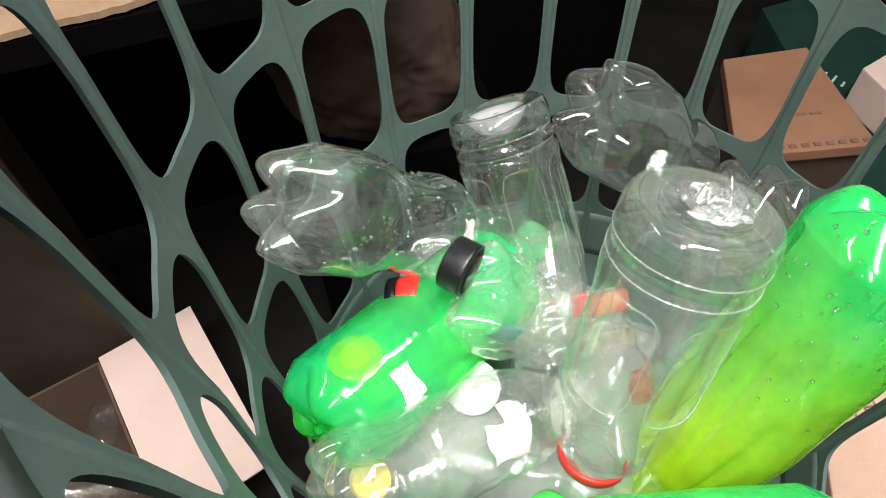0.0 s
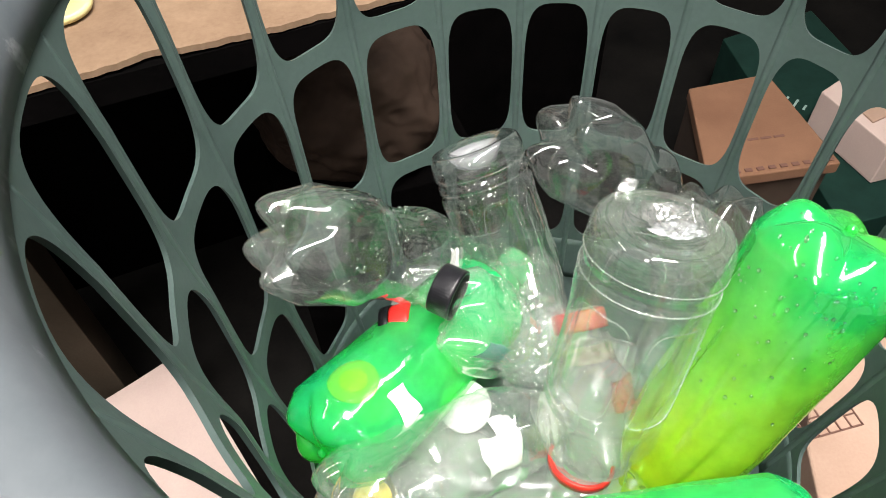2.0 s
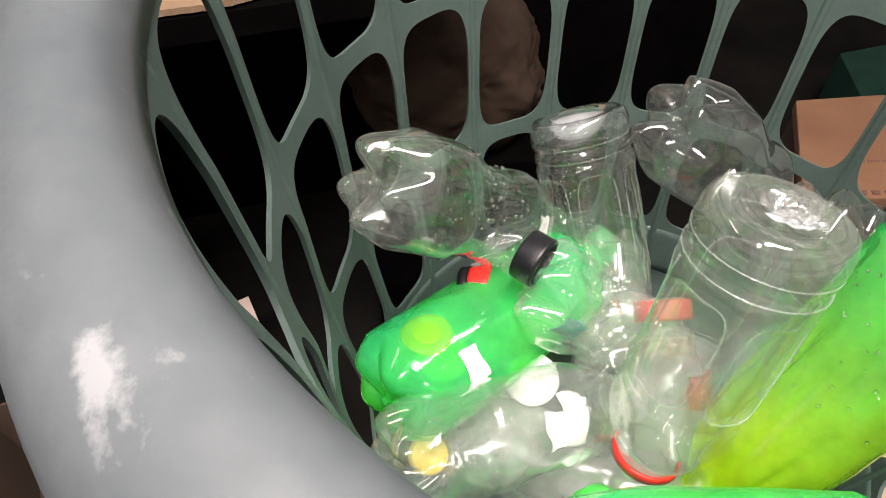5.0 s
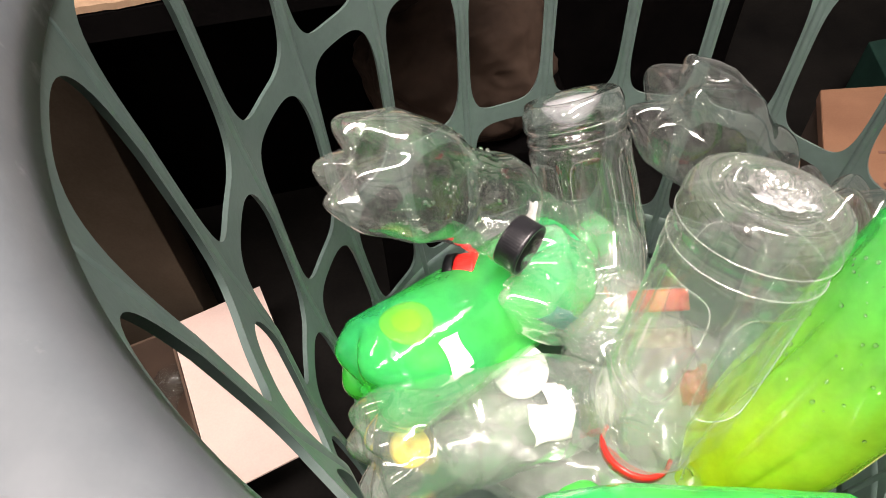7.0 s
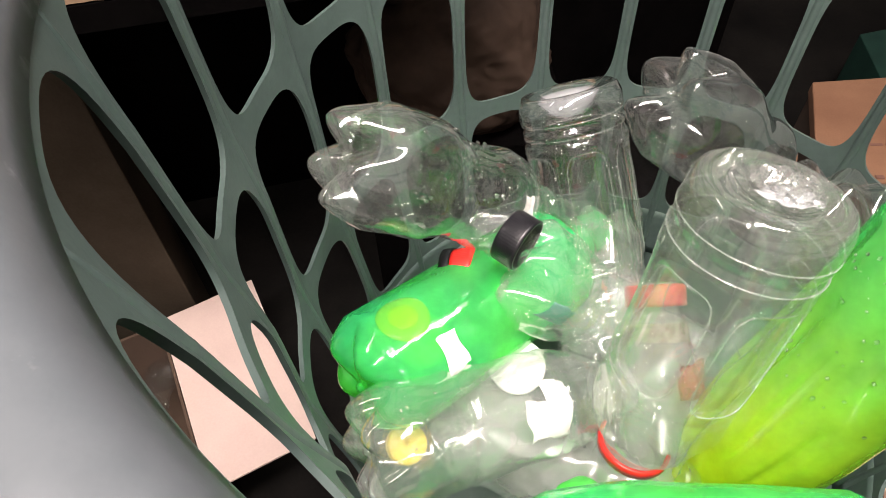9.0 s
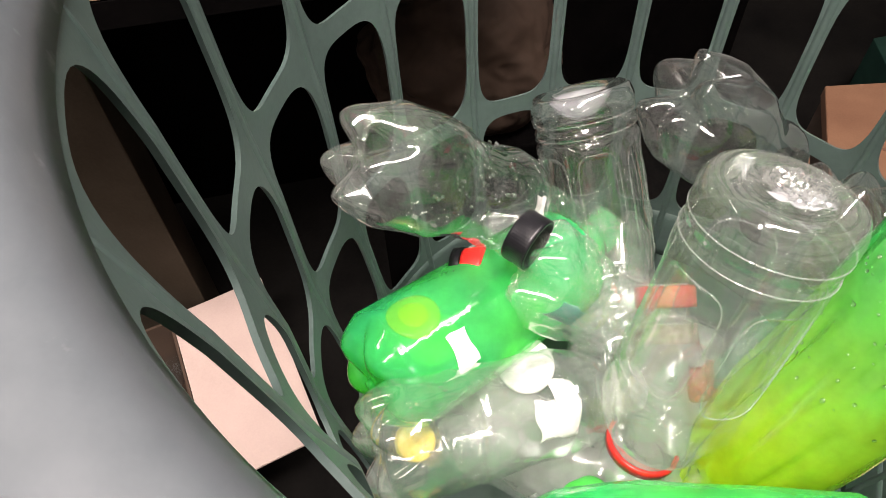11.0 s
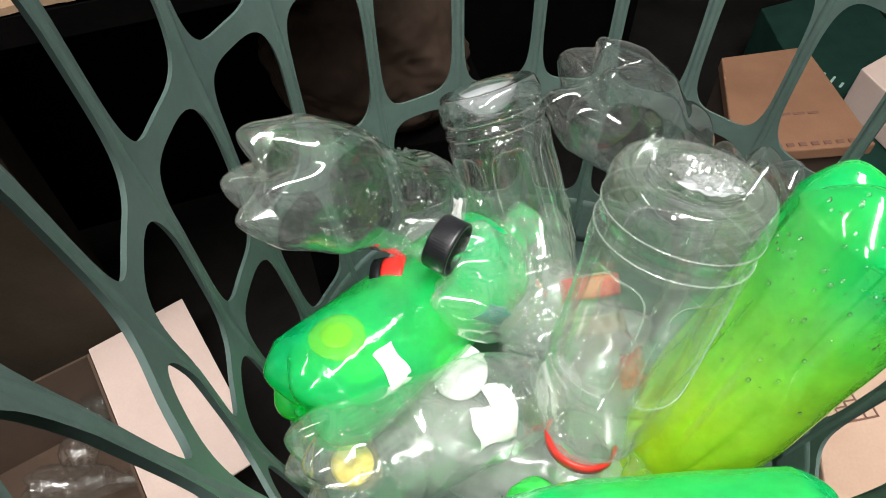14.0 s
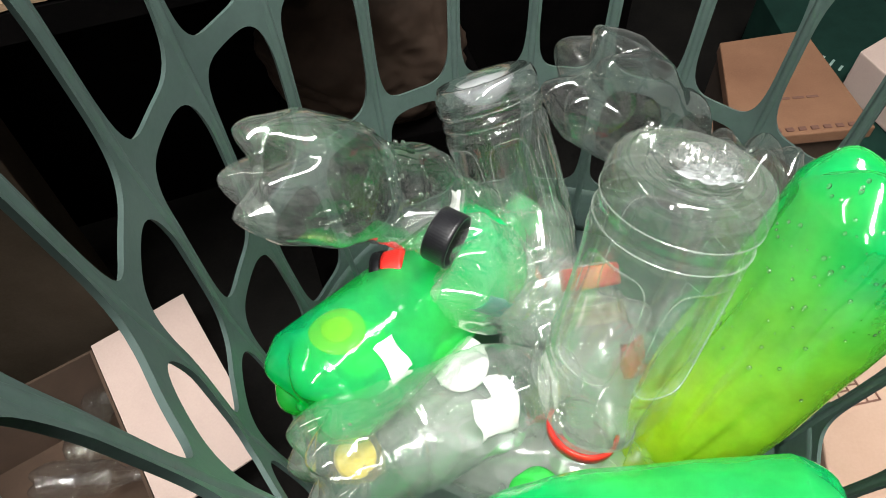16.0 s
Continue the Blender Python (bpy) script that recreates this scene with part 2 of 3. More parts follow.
def box_bm(sx, sy, sz, bevel=0.0, bm=None, m=None):
    bm = bm or bmesh.new()
    made = bmesh.ops.create_cube(bm, size=1, matrix=(m or Matrix()) @ Matrix.Diagonal((sx, sy, sz, 1)))
    if bevel:
        edges = list({e for v in made["verts"] for e in v.link_edges})
        bmesh.ops.bevel(bm, geom=edges, offset=bevel, segments=2, affect="EDGES", profile=0.5)
    return bm


def board(corners, thick, bm=None, cells=10, warp=0.0, seed=0.0):
    """A sheet through four corners, with thickness, a slight warp and fluted cut edges."""
    bm = bm or bmesh.new()
    c = [Vector(q) for q in corners]
    n = (c[1] - c[0]).cross(c[3] - c[0]).normalized()
    grids = []
    for side in (0, 1):
        g = []
        for i in range(cells + 1):
            u = i / cells
            row = []
            for j in range(cells + 1):
                v = j / cells
                q = c[0].lerp(c[1], u).lerp(c[3].lerp(c[2], u), v)
                q = q + n * (warp * noise.noise(q * 9 + Vector((seed, 0, 0))) - thick * side)
                row.append(bm.verts.new(q))
            g.append(row)
        grids.append(g)
    for g in grids:
        loops(bm, g, False)
    rim = lambda g: [g[0][j] for j in range(cells)] + [g[i][cells] for i in range(cells)] + [g[cells][cells - j] for j in range(cells)] + [g[cells - i][0] for i in range(cells)]
    loops(bm, [rim(grids[0]), rim(grids[1])])
    return bm


def smoothed(values, times=2):
    v = np.array(values, float)
    for _ in range(times):
        w = v.copy()
        w[1:-1] = (v[:-2] + 2 * v[1:-1] + v[2:]) / 4
        v = w
    return v


def bottle_bm(length, shape, lobes=0, segs=144, rows=120, grooves=(), panels=None, twist=None, crush=0.0, crush_scale=20.0, seed=0.0, foot=0.5, feet_depth=0.12, lobe=1.0, narrow=0.5, creases=()):
    """A blown bottle, base at 0, mouth at length along z. shape: (place, radius) pairs; grooves: (place, width, depth);
    panels: (from, to, count, depth); twist: (from, to, count, turns, depth) for spiral flutes."""
    bm = None
    R = shape[0][1]
    start = foot * R if lobes else 0.0
    ss = np.linspace(start, length, rows)
    rs = smoothed(np.interp(ss, [p[0] for p in shape], [p[1] for p in shape]), 3)
    R0 = rs[0]
    grid = []
    steps = 16 if lobes else 32
    for k in range(1, steps):
        u = k / steps
        row = []
        for i in range(segs):
            a = 2 * math.pi * i / segs
            if lobes:
                w = lobe * (0.5 + 0.5 * math.cos(lobes * a)) ** narrow
                valley = start * (1 - math.sqrt(1 - 0.97 * u * u)) + 0.004
                down = -feet_depth * R
                if u < 0.66:
                    feet = 0.004 + (down - 0.004) * (0.5 - 0.5 * math.cos(math.pi * u / 0.66))
                else:
                    q = (u - 0.66) / 0.34
                    feet = down + (start - down) * (1 - math.cos(q * math.pi / 2))
                s = valley * (1 - w) + feet * w
            else:
                if u < 0.58:  # pushed-up middle
                    s = 0.22 * R * math.cos(u / 0.58 * math.pi / 2) ** 0.8 - 0.0015
                elif u < 0.90:  # flat standing ring with a shallow step
                    s = -0.0015 - 0.0013 * math.sin((u - 0.58) / 0.32 * math.pi / 2)
                else:
                    s = -0.0028 + 0.0028 * (1 - math.sqrt(1 - ((u - 0.90) / 0.10) ** 2 * 0.96)) / 0.8
            row.append((u * R0, a, s))
        grid.append(row)
    for s, r in zip(ss, rs):
        row = []
        for i in range(segs):
            a = 2 * math.pi * i / segs
            q = r
            for g, width, depth in grooves:
                q -= depth * math.exp(-((s - g) / width) ** 2)
            if panels:
                p0, p1, count, depth = panels
                if p0 < s < p1:
                    x = (a * count / (2 * math.pi)) % 1 - 0.5
                    y = (s - (p0 + p1) / 2) / (p1 - p0)
                    m = max(0.0, 1 - (abs(x) / 0.40) ** 5 - (abs(y) / 0.49) ** 8)
                    q -= depth * min(1.0, m * 3)
            if twist:
                p0, p1, count, turns, depth = twist
                if p0 < s < p1:
                    e = math.sin(math.pi * (s - p0) / (p1 - p0))
                    q += depth * e * math.sin(count * a + turns * 2 * math.pi * (s - p0) / (p1 - p0))
            for a0, turn, width, depth, s0, s1 in creases:  # long pressed-in folds
                if s0 < s < s1:
                    d = (a - a0 - turn * (s - s0) + math.pi) % (2 * math.pi) - math.pi
                    q -= depth * math.exp(-(d / width) ** 2) * math.sin(math.pi * (s - s0) / (s1 - s0)) ** 0.7
            row.append((q, a, s))
        grid.append(row)

    def place(q, a, s):
        v = Vector((q * math.cos(a), q * math.sin(a), s))
        if crush:
            f = min(1.0, max(0.0, (length - s) / (0.35 * length)))
            d = noise.noise(v * crush_scale + Vector((seed, seed * 2, 0))) + 0.5 * noise.noise(v * crush_scale * 2.3 + Vector((0, seed, 3))) + 0.45 * (0.25 - abs(noise.noise(v * crush_scale * 2.9 + Vector((seed, 7, 1)))))
            v += Vector((math.cos(a), math.sin(a), 0.4 * noise.noise(v * crush_scale + Vector((9, seed, 1))))) * (crush * d * f)
        return bm.verts.new(v)

    def piece(rows, hub=None):
        nonlocal bm
        bm = bmesh.new()
        made = [[place(*q) for q in row] for row in rows]
        if hub is not None:
            tip, n = bm.verts.new((0, 0, hub)), len(made[0])
            for i in range(n):
                bm.faces.new((tip, made[0][(i + 1) % n], made[0][i]))
        loops(bm, made)
        return bm

    low = steps + 4
    high = steps - 1 + int(rows * (length - 0.030 - start) / (length - start))
    return [("base", piece(grid[:low], 0.004 if lobes else 0.2 * R - 0.004)), ("body", piece(grid[low - 1:high])), ("neck", piece(grid[high - 1:]))]


def neck_shape(body, length, neck=0.0125):
    """Adds shoulder, support ring, thread and mouth to a body shape that ends where the shoulder begins."""
    r, s = body[-1][1], body[-1][0]
    e = length
    return body + [(s + (e - 0.03 - s) * 0.45, r * 0.80 + neck * 0.2), (s + (e - 0.03 - s) * 0.8, neck * 1.45), (e - 0.027, neck * 1.05), (e - 0.0235, neck), (e - 0.0225, neck * 1.32), (e - 0.0205, neck * 1.32), (e - 0.0195, neck),
                   (e - 0.013, neck), (e - 0.012, neck * 1.1), (e - 0.010, neck * 1.1), (e - 0.009, neck), (e - 0.006, neck * 1.1), (e - 0.004, neck), (e, neck)]


def cap_bm(r=0.0150, h=0.015, ribs=60):
    """A screw cap: knurled skirt, flat top at h, open and hollow below."""
    prof = [(0, r - 0.0014), (0, r), (0.002, r), (h - 0.0015, r), (h - 0.0004, r - 0.0006), (h, r - 0.0016), (h + 0.0001, r * 0.5), (h + 0.0001, 0.0004), (h - 0.0016, 0.0004), (h - 0.0016, r - 0.0016)]
    bm = bmesh.new()
    segs = ribs * 4
    rows = []
    for k, (s, q) in enumerate(prof):
        row = []
        for i in range(segs):
            a = 2 * math.pi * i / segs
            knurl = 0.000025 * (1 if (i // 2) % 2 else -1) if k in (1, 2, 3) else 0
            row.append(bm.verts.new(((q + knurl) * math.cos(a), (q + knurl) * math.sin(a), s)))
        rows.append(row)
    rows.append(rows[0])
    loops(bm, rows)
    return bm


def patch_bm(R, s0, s1, a0, a1, lift=0.0004, ragged=0.0, seed=0.0, cells=14):
    """A label piece that follows a bottle's round side."""
    bm = bmesh.new()
    both = []
    for side in (0, 1):
        g = []
        for i in range(cells + 1):
            row = []
            for j in range(cells + 1):
                u, v = i / cells, j / cells
                s, a = s0 + (s1 - s0) * u, a0 + (a1 - a0) * v
                if i in (0, cells):
                    s += ragged * noise.noise(Vector((v * 1.7, seed, i)))
                if j in (0, cells):
                    a += ragged / R * noise.noise(Vector((u * 1.7, seed, 7 + j)))
                q = R + lift + 0.00025 * side
                row.append(bm.verts.new((q * math.cos(a), q * math.sin(a), s)))
            g.append(row)
        both.append(g)
    for g in both:
        loops(bm, g, False)
    c = cells
    rim = lambda g: [g[0][j] for j in range(c)] + [g[i][c] for i in range(c)] + [g[c][c - j] for j in range(c)] + [g[c - i][0] for i in range(c)]
    loops(bm, [rim(both[0]), rim(both[1])])
    return bm


# ---- the room ----
def slab(name, sx, sy, sz, at, material, label, category):
    ob = new(name, mesh_of(name, box_bm(sx, sy, sz), material, False))
    ob.location = at
    return tagged(ob, label, category, kind="structure")


FLOOR = -0.80
slab("floor", 6.2, 6.2, 0.1, (0, 0, FLOOR - 0.05), CONCRETE, "worn concrete floor of a store room, near black for shade", "floor")
slab("wall_north", 6.2, 0.1, 2.5, (0, 3.05, 0.45), PLASTER, "plain grey plaster wall", "wall")
slab("wall_south", 6.2, 0.1, 2.5, (0, -3.05, 0.45), PLASTER, "plain grey plaster wall", "wall")
slab("wall_east", 0.1, 6.0, 2.5, (3.05, 0, 0.45), PLASTER, "plain grey plaster wall", "wall")
slab("wall_west", 0.1, 6.0, 2.5, (-3.05, 0, 0.45), PLASTER, "plain grey plaster wall", "wall")
slab("ceiling", 6.2, 6.2, 0.1, (0, 0, 1.75), PLASTER, "plain grey plaster ceiling", "ceiling")

# ---- the basket ----
CX, CY = 0.074, 0.197
RIBS = [-142, -121, -100, -79, -60, -41, -22, -5, 11, 28, 46, 63, 82, 101, 121, 140, 159, 178.5, 198]
LEVELS = [0.045, 0.133, 0.236, 0.341]
PROFILE = [(0.0, 0.143), (0.045, 0.150), (0.143, 0.165), (0.205, 0.1675), (0.244, 0.172), (0.30, 0.175), (0.33, 0.178), (0.37, 0.182)]


def wall_radius(z):
    return float(np.interp(z, [p[0] for p in PROFILE], [p[1] for p in PROFILE]))


def on_wall(az, z, inset=0.0):
    a = radians(az)
    bulge = min(1.0, max(0.0, (z - 0.20) / 0.15)) * max(0.0, -math.cos(a)) ** 2  # the upper near side is drawn out
    r = wall_radius(z) - inset + 0.0288 * bulge
    return Vector((r * math.sin(a), r * math.cos(a), z))


def hole_ring(a, b, n, power):
    """n points a side round a rounded opening of half sizes a, b, from its lower left corner on; power 1e9 gives a plain rectangle."""
    pts = []
    corners = [(-1, -1), (1, -1), (1, 1), (-1, 1)]
    for k in range(4 * n):
        side, u = divmod(k, n)
        u = u / n
        p0, p1 = corners[side], corners[(side + 1) % 4]
        x, y = p0[0] + (p1[0] - p0[0]) * u, p0[1] + (p1[1] - p0[1]) * u
        f = 1.0 if power > 100 else (abs(x) ** power + abs(y) ** power) ** (-1 / power)
        pts.append((x * f * a, y * f * b))
    return pts


def basket_net():
    bm = bmesh.new()
    N = 16
    skins = []
    for inset in (0.0, 0.0024):
        for k in range(len(RIBS)):
            a0 = RIBS[k]
            a1 = RIBS[k + 1] if k + 1 < len(RIBS) else RIBS[0] + 360
            for z0, z1 in zip(LEVELS, LEVELS[1:]):
                mid, half = (a0 + a1) / 2, (a1 - a0) / 2
                zm, hz = (z0 + z1) / 2, (z1 - z0) / 2
                wide = radians(half) * wall_radius(zm)
                gap = 0.0031 + (0.0008 if inset else 0)
                ring = 0.0047 + (0.0008 if inset else 0)
                inner = hole_ring(wide - gap, hz - ring, N, 4.0)
                outer = hole_ring(wide, hz, N, 1e9)
                rows = []
                for f in (0.0, 0.5, 1.0):
                    rows.append([bm.verts.new(on_wall(mid + math.degrees((o[0] * (1 - f) + i[0] * f) / wall_radius(zm)), zm + o[1] * (1 - f) + i[1] * f, inset)) for o, i in zip(outer, inner)])
                loops(bm, rows)
                skins.append(rows[2])
    half = len(skins) // 2
    for r0, r1 in zip(skins[:half], skins[half:]):
        loops(bm, [r0, r1])
    bmesh.ops.remove_doubles(bm, verts=bm.verts, dist=0.00005)
    return bm


def band_bm(z0, z1, thick, steps=6, segs=152):
    bm = bmesh.new()
    prof = [(z0 + (z1 - z0) * k / steps, 0) for k in range(steps + 1)] + [(z1 - (z1 - z0) * k / steps, thick) for k in range(steps + 1)]
    rows = [[bm.verts.new(on_wall(360 * i / segs, z, t)) for i in range(segs)] for z, t in prof]
    rows.append(rows[0])
    loops(bm, rows)
    return bm


def rib_bm(az):
    """The raised ridge down the inside of a rib, with a pointed upper end on the band."""
    bm = bmesh.new()
    rows = []
    for k in range(41):
        z = 0.012 + (0.342 - 0.012) * k / 40
        w = 0.0017 * (1 if k < 37 else (41 - k) / 5 + 0.1)
        h = 0.0014 * (1 if k < 38 else (41 - k) / 4 + 0.1)
        d = math.degrees(w / wall_radius(z))
        rows.append([bm.verts.new(on_wall(az + d * x, z, 0.0021 + h * y)) for x, y in ((-1.5, 0), (-0.9, 0.7), (-0.35, 1), (0.35, 1), (0.9, 0.7), (1.5, 0))])
    loops(bm, rows, False)
    bm.faces.new(rows[0])
    bm.faces.new(rows[-1])
    return bm


def rim_bm():
    """The broad rolled rim: a rounded hood that turns outwards and down."""
    prof = [(-0.0045, 0.340), (-0.0035, 0.348), (-0.0015, 0.354), (0.002, 0.3575), (0.008, 0.359), (0.015, 0.3575), (0.0225, 0.353), (0.028, 0.346), (0.031, 0.336), (0.032, 0.320), (0.0295, 0.320), (0.0282, 0.336), (0.0255, 0.344), (0.021, 0.350), (0.0145, 0.354), (0.008, 0.3555), (0.0035, 0.3540), (0.0012, 0.350), (0.0, 0.340)]
    bm = bmesh.new()
    rows = []
    for out, z in prof:
        row = []
        for i in range(200):
            q = on_wall(1.8 * i, 0.345)
            q = q + Vector((q.x, q.y, 0)).normalized() * out
            row.append(bm.verts.new((q.x, q.y, z)))
        rows.append(row)
    rows.append(rows[0])
    loops(bm, rows)
    return bm


def make_basket():
    ob = empty("basket", pose(CX, CY, 0), "round grey-green plastic basket with openwork sides, full of empty bottles", "basket")
    part("net_wall", basket_net(), BASKET, ob, "openwork plastic wall with rounded openings", crisp=38)
    part("upper_band", band_bm(0.341, 0.3480, 0.0024, 4), BASKET, ob)
    part("lower_band", band_bm(0.006, 0.045, 0.0024), BASKET, ob)
    bm = lathe([(0.0, 0.0005), (0.0, 0.146), (0.006, 0.1465), (0.006, 0.0005)], 120, closed=True)
    part("base", bm, BASKET, ob)
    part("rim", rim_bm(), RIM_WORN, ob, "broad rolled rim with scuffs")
    for az in RIBS:
        part("rib", rib_bm(az), BASKET, ob)
    return ob


make_basket()


# ---- bottles in the basket ----
def bottle(base, tip, label, mesh_bm, material, spin=0.0, group="bottles in the basket", base_material=None, neck_material=None):
    ob = empty("plastic_bottle", along(base, tip, spin), label, "bottle", group)
    for name, bm in mesh_bm:
        part(name, bm, {"base": base_material, "neck": neck_material}.get(name) or material, ob)
    part("gate_mark", lathe([(0.0015, 0.0003), (0.0012, 0.0016), (0.0022, 0.0024), (0.0042, 0.0026), (0.0045, 0.0003)], 24, closed=True), material, ob)
    return ob


def patch_at(ob, R, at, ds, wide, material, label, name="label", ragged=0.002, seed=0.0):
    """A label piece on a bottle's side, nearest to a place in the room."""
    q = ob.matrix_basis.inverted() @ Vector(at)
    a = math.atan2(q.y, q.x)
    return part(name, patch_bm(R, q.z - ds / 2, q.z + ds / 2, a - wide / 2 / R, a + wide / 2 / R, 0.0006, ragged, seed), material, ob, label)


def round_patch(ob, R, at, radius, material, label):
    """A round see-through disc that follows a bottle's side."""
    q = ob.matrix_basis.inverted() @ Vector(at)
    a0 = math.atan2(q.y, q.x)
    bm = bmesh.new()
    both = []
    for side in (0, 1):
        rows = []
        for k in range(0, 7):
            r = radius * max(k, 0.05) / 6
            rows.append([bm.verts.new(((R + 0.0006 + 0.0002 * side) * math.cos(a0 + r * math.cos(i * math.pi / 20) / R), (R + 0.0006 + 0.0002 * side) * math.sin(a0 + r * math.cos(i * math.pi / 20) / R), q.z + r * math.sin(i * math.pi / 20))) for i in range(40)])
        loops(bm, rows)
        both.append(rows)
    loops(bm, [both[0][-1], both[1][-1]])
    return part("sticker", bm, material, ob, label)


def drops(ob, R, at, ds, wide, count, seed, size=1.0):
    """Water beads on a bottle's side."""
    rnd = random.Random(seed)
    q = ob.matrix_basis.inverted() @ Vector(at)
    a0 = math.atan2(q.y, q.x)
    bm = bmesh.new()
    for _ in range(count):
        s, a = q.z + rnd.uniform(-0.5, 0.5) * ds, a0 + rnd.uniform(-0.5, 0.5) * wide / R
        r = rnd.uniform(0.0005, 0.0015) * size
        n = Vector((math.cos(a), math.sin(a), 0))
        m = Matrix.Translation(n * R + Vector((0, 0, s))) @ n.to_track_quat("Z", "Y").to_matrix().to_4x4() @ Matrix.Diagonal((r, r * rnd.uniform(0.8, 1.4), r * 0.5, 1))
        bmesh.ops.create_icosphere(bm, subdivisions=2, radius=1, matrix=m)
    return tagged(part("water_drop", bm, WATER, ob, "clear water beads"), kind="stuff")


def soda(length, R, lobes=5, neck=0.0125, waist=0.86, **more):
    body = [(0, R), (0.5 * R, R), (0.30 * length, R), (0.42 * length, R * waist), (0.52 * length, R * waist), (0.60 * length, R * 0.93)]
    return bottle_bm(length, neck_shape(body, length, neck), lobes, **more)


def arc_band(profile, middle, half):
    """A piece of a ring: profile of (z, r) pairs swept round z, with closed ends."""
    bm = bmesh.new()
    n = 40
    rows = [[bm.verts.new((r * math.cos(a), r * math.sin(a), z)) for z, r in profile] for a in (middle + half * (2 * k / n - 1) for k in range(n + 1))]
    loops(bm, rows)
    bm.faces.new(rows[0])
    bm.faces.new(rows[-1][::-1])
    return bm


def ridge_bm(points, outward, r):
    """A thin raised line of plastic along a closed loop of points."""
    bm = bmesh.new()
    n = len(points)
    rows = []
    for k in range(n):
        way = (points[(k + 1) % n] - points[k - 1]).normalized()
        side = way.cross(outward[k]).normalized()
        rows.append([bm.verts.new(points[k] + (side * math.cos(c) + outward[k] * math.sin(c)) * r) for c in (2 * math.pi * i / 6 for i in range(6))])
    rows.append(rows[0])
    loops(bm, rows)
    return bm


def mould_ridges(ob, R, rings, panels, r):
    """Raised mould lines: rings round the base and rounded outlines of the side panels."""
    for s in rings:
        out = [Vector((math.cos(a), math.sin(a), 0)) for a in (2 * math.pi * k / 96 for k in range(96))]
        part("mould_ring", ridge_bm([o * R + Vector((0, 0, s)) for o in out], out, r), RIDGE, ob)
    s0, s1, count = panels
    for k in range(count):
        mid = 2 * math.pi * (k + 0.5) / count
        ring = hole_ring(0.40 * 2 * math.pi / count, (s1 - s0) / 2, 14, 4.5)
        out = [Vector((math.cos(mid + x), math.sin(mid + x), 0)) for x, y in ring]
        part("panel_outline", ridge_bm([o * (R - 0.0004) + Vector((0, 0, (s0 + s1) / 2 + y)) for o, (x, y) in zip(out, ring)], out, r * 0.85), RIDGE, ob)


# clear bottle on its side with its star base towards the opening
hub = bottle((-0.067, 0.203, 0.205), (0.034, 0.262, 0.114), "small clear soda bottle on its side, star base up, wet inside", soda(0.150, 0.0305, waist=0.82, crush=0.0015, crush_scale=26, seed=3, feet_depth=0.17, narrow=0.55, foot=0.55), CLEAR, 18, base_material=CLEAR_MILKY)

# upright clear bottle with long panels, base up
jar = bottle((0.030, 0.312, 0.165), (0.072, 0.249, 0.052), "clear ribbed bottle standing on its neck, base up",
             bottle_bm(0.150, neck_shape([(0, 0.0285), (0.004, 0.030), (0.105, 0.029)], 0.150), 0, grooves=((0.014, 0.0022, 0.002), (0.022, 0.0022, 0.002)), panels=(0.03, 0.10, 6, 0.0038), crush=0.0030, crush_scale=17, seed=8), CLEAR, 20)
mould_ridges(jar, 0.0290, (0.0125, 0.0205), (0.03, 0.10, 6), 0.00026)
part("base_dome", lathe([(0.0010, 0.0180), (0.0040, 0.0165), (0.0090, 0.0130), (0.0120, 0.0080), (0.0128, 0.0005), (0.0121, 0.0005), (0.0113, 0.0077), (0.0083, 0.0124), (0.0033, 0.0158), (0.0004, 0.0174)], 40, closed=True), CLOUDY, jar, "cloudy pushed-up middle of the base")

# clear bottle with a folded base at the far side
folded = bottle((0.083, 0.306, 0.178), (0.150, 0.318, 0.114), "clear soda bottle with a dented star base at the back",
                soda(0.130, 0.0335, waist=0.94, crush=0.0034, crush_scale=18, seed=5, feet_depth=0.22), CLEAR, 62)

# large clear bottle standing on its open neck with a red ring
tall = bottle((0.1056, 0.1797, 0.2332), (0.0807, 0.1373, 0.0657), "clear panelled bottle upside down with a red neck ring",
              bottle_bm(0.175, neck_shape([(0, 0.0296), (0.003, 0.0310), (0.055, 0.0310), (0.09, 0.0308), (0.118, 0.0296)], 0.175, 0.0155), 0, grooves=((0.019, 0.0030, 0.0012), (0.098, 0.0015, 0.0012)), panels=(0.032, 0.090, 5, 0.0022), twist=(0.100, 0.142, 7, 0.6, 0.0014)), CLEAR_MILKY, 0)
mould_ridges(tall, 0.0310, (0.0125, 0.0225), (0.032, 0.090, 5), 0.00034)
q = tall.matrix_basis.inverted() @ Vector((0.0776, 0.1272, 0.0800))
part("ring", arc_band([(0.1500, 0.0162), (0.1500, 0.0180), (0.152, 0.0182), (0.155, 0.0180), (0.155, 0.0162)], math.atan2(q.y, q.x), 1.75), RED_CAP, tall, "red piece of a tamper ring round the neck")

# big green bottle, base up, and its dents
lean = along((0.1875, 0.184, 0.229), (0.112, 0.130, 0.040), 30).inverted() @ Vector((0.150, 0.150, 0.205))
front = math.atan2(lean.y, lean.x)
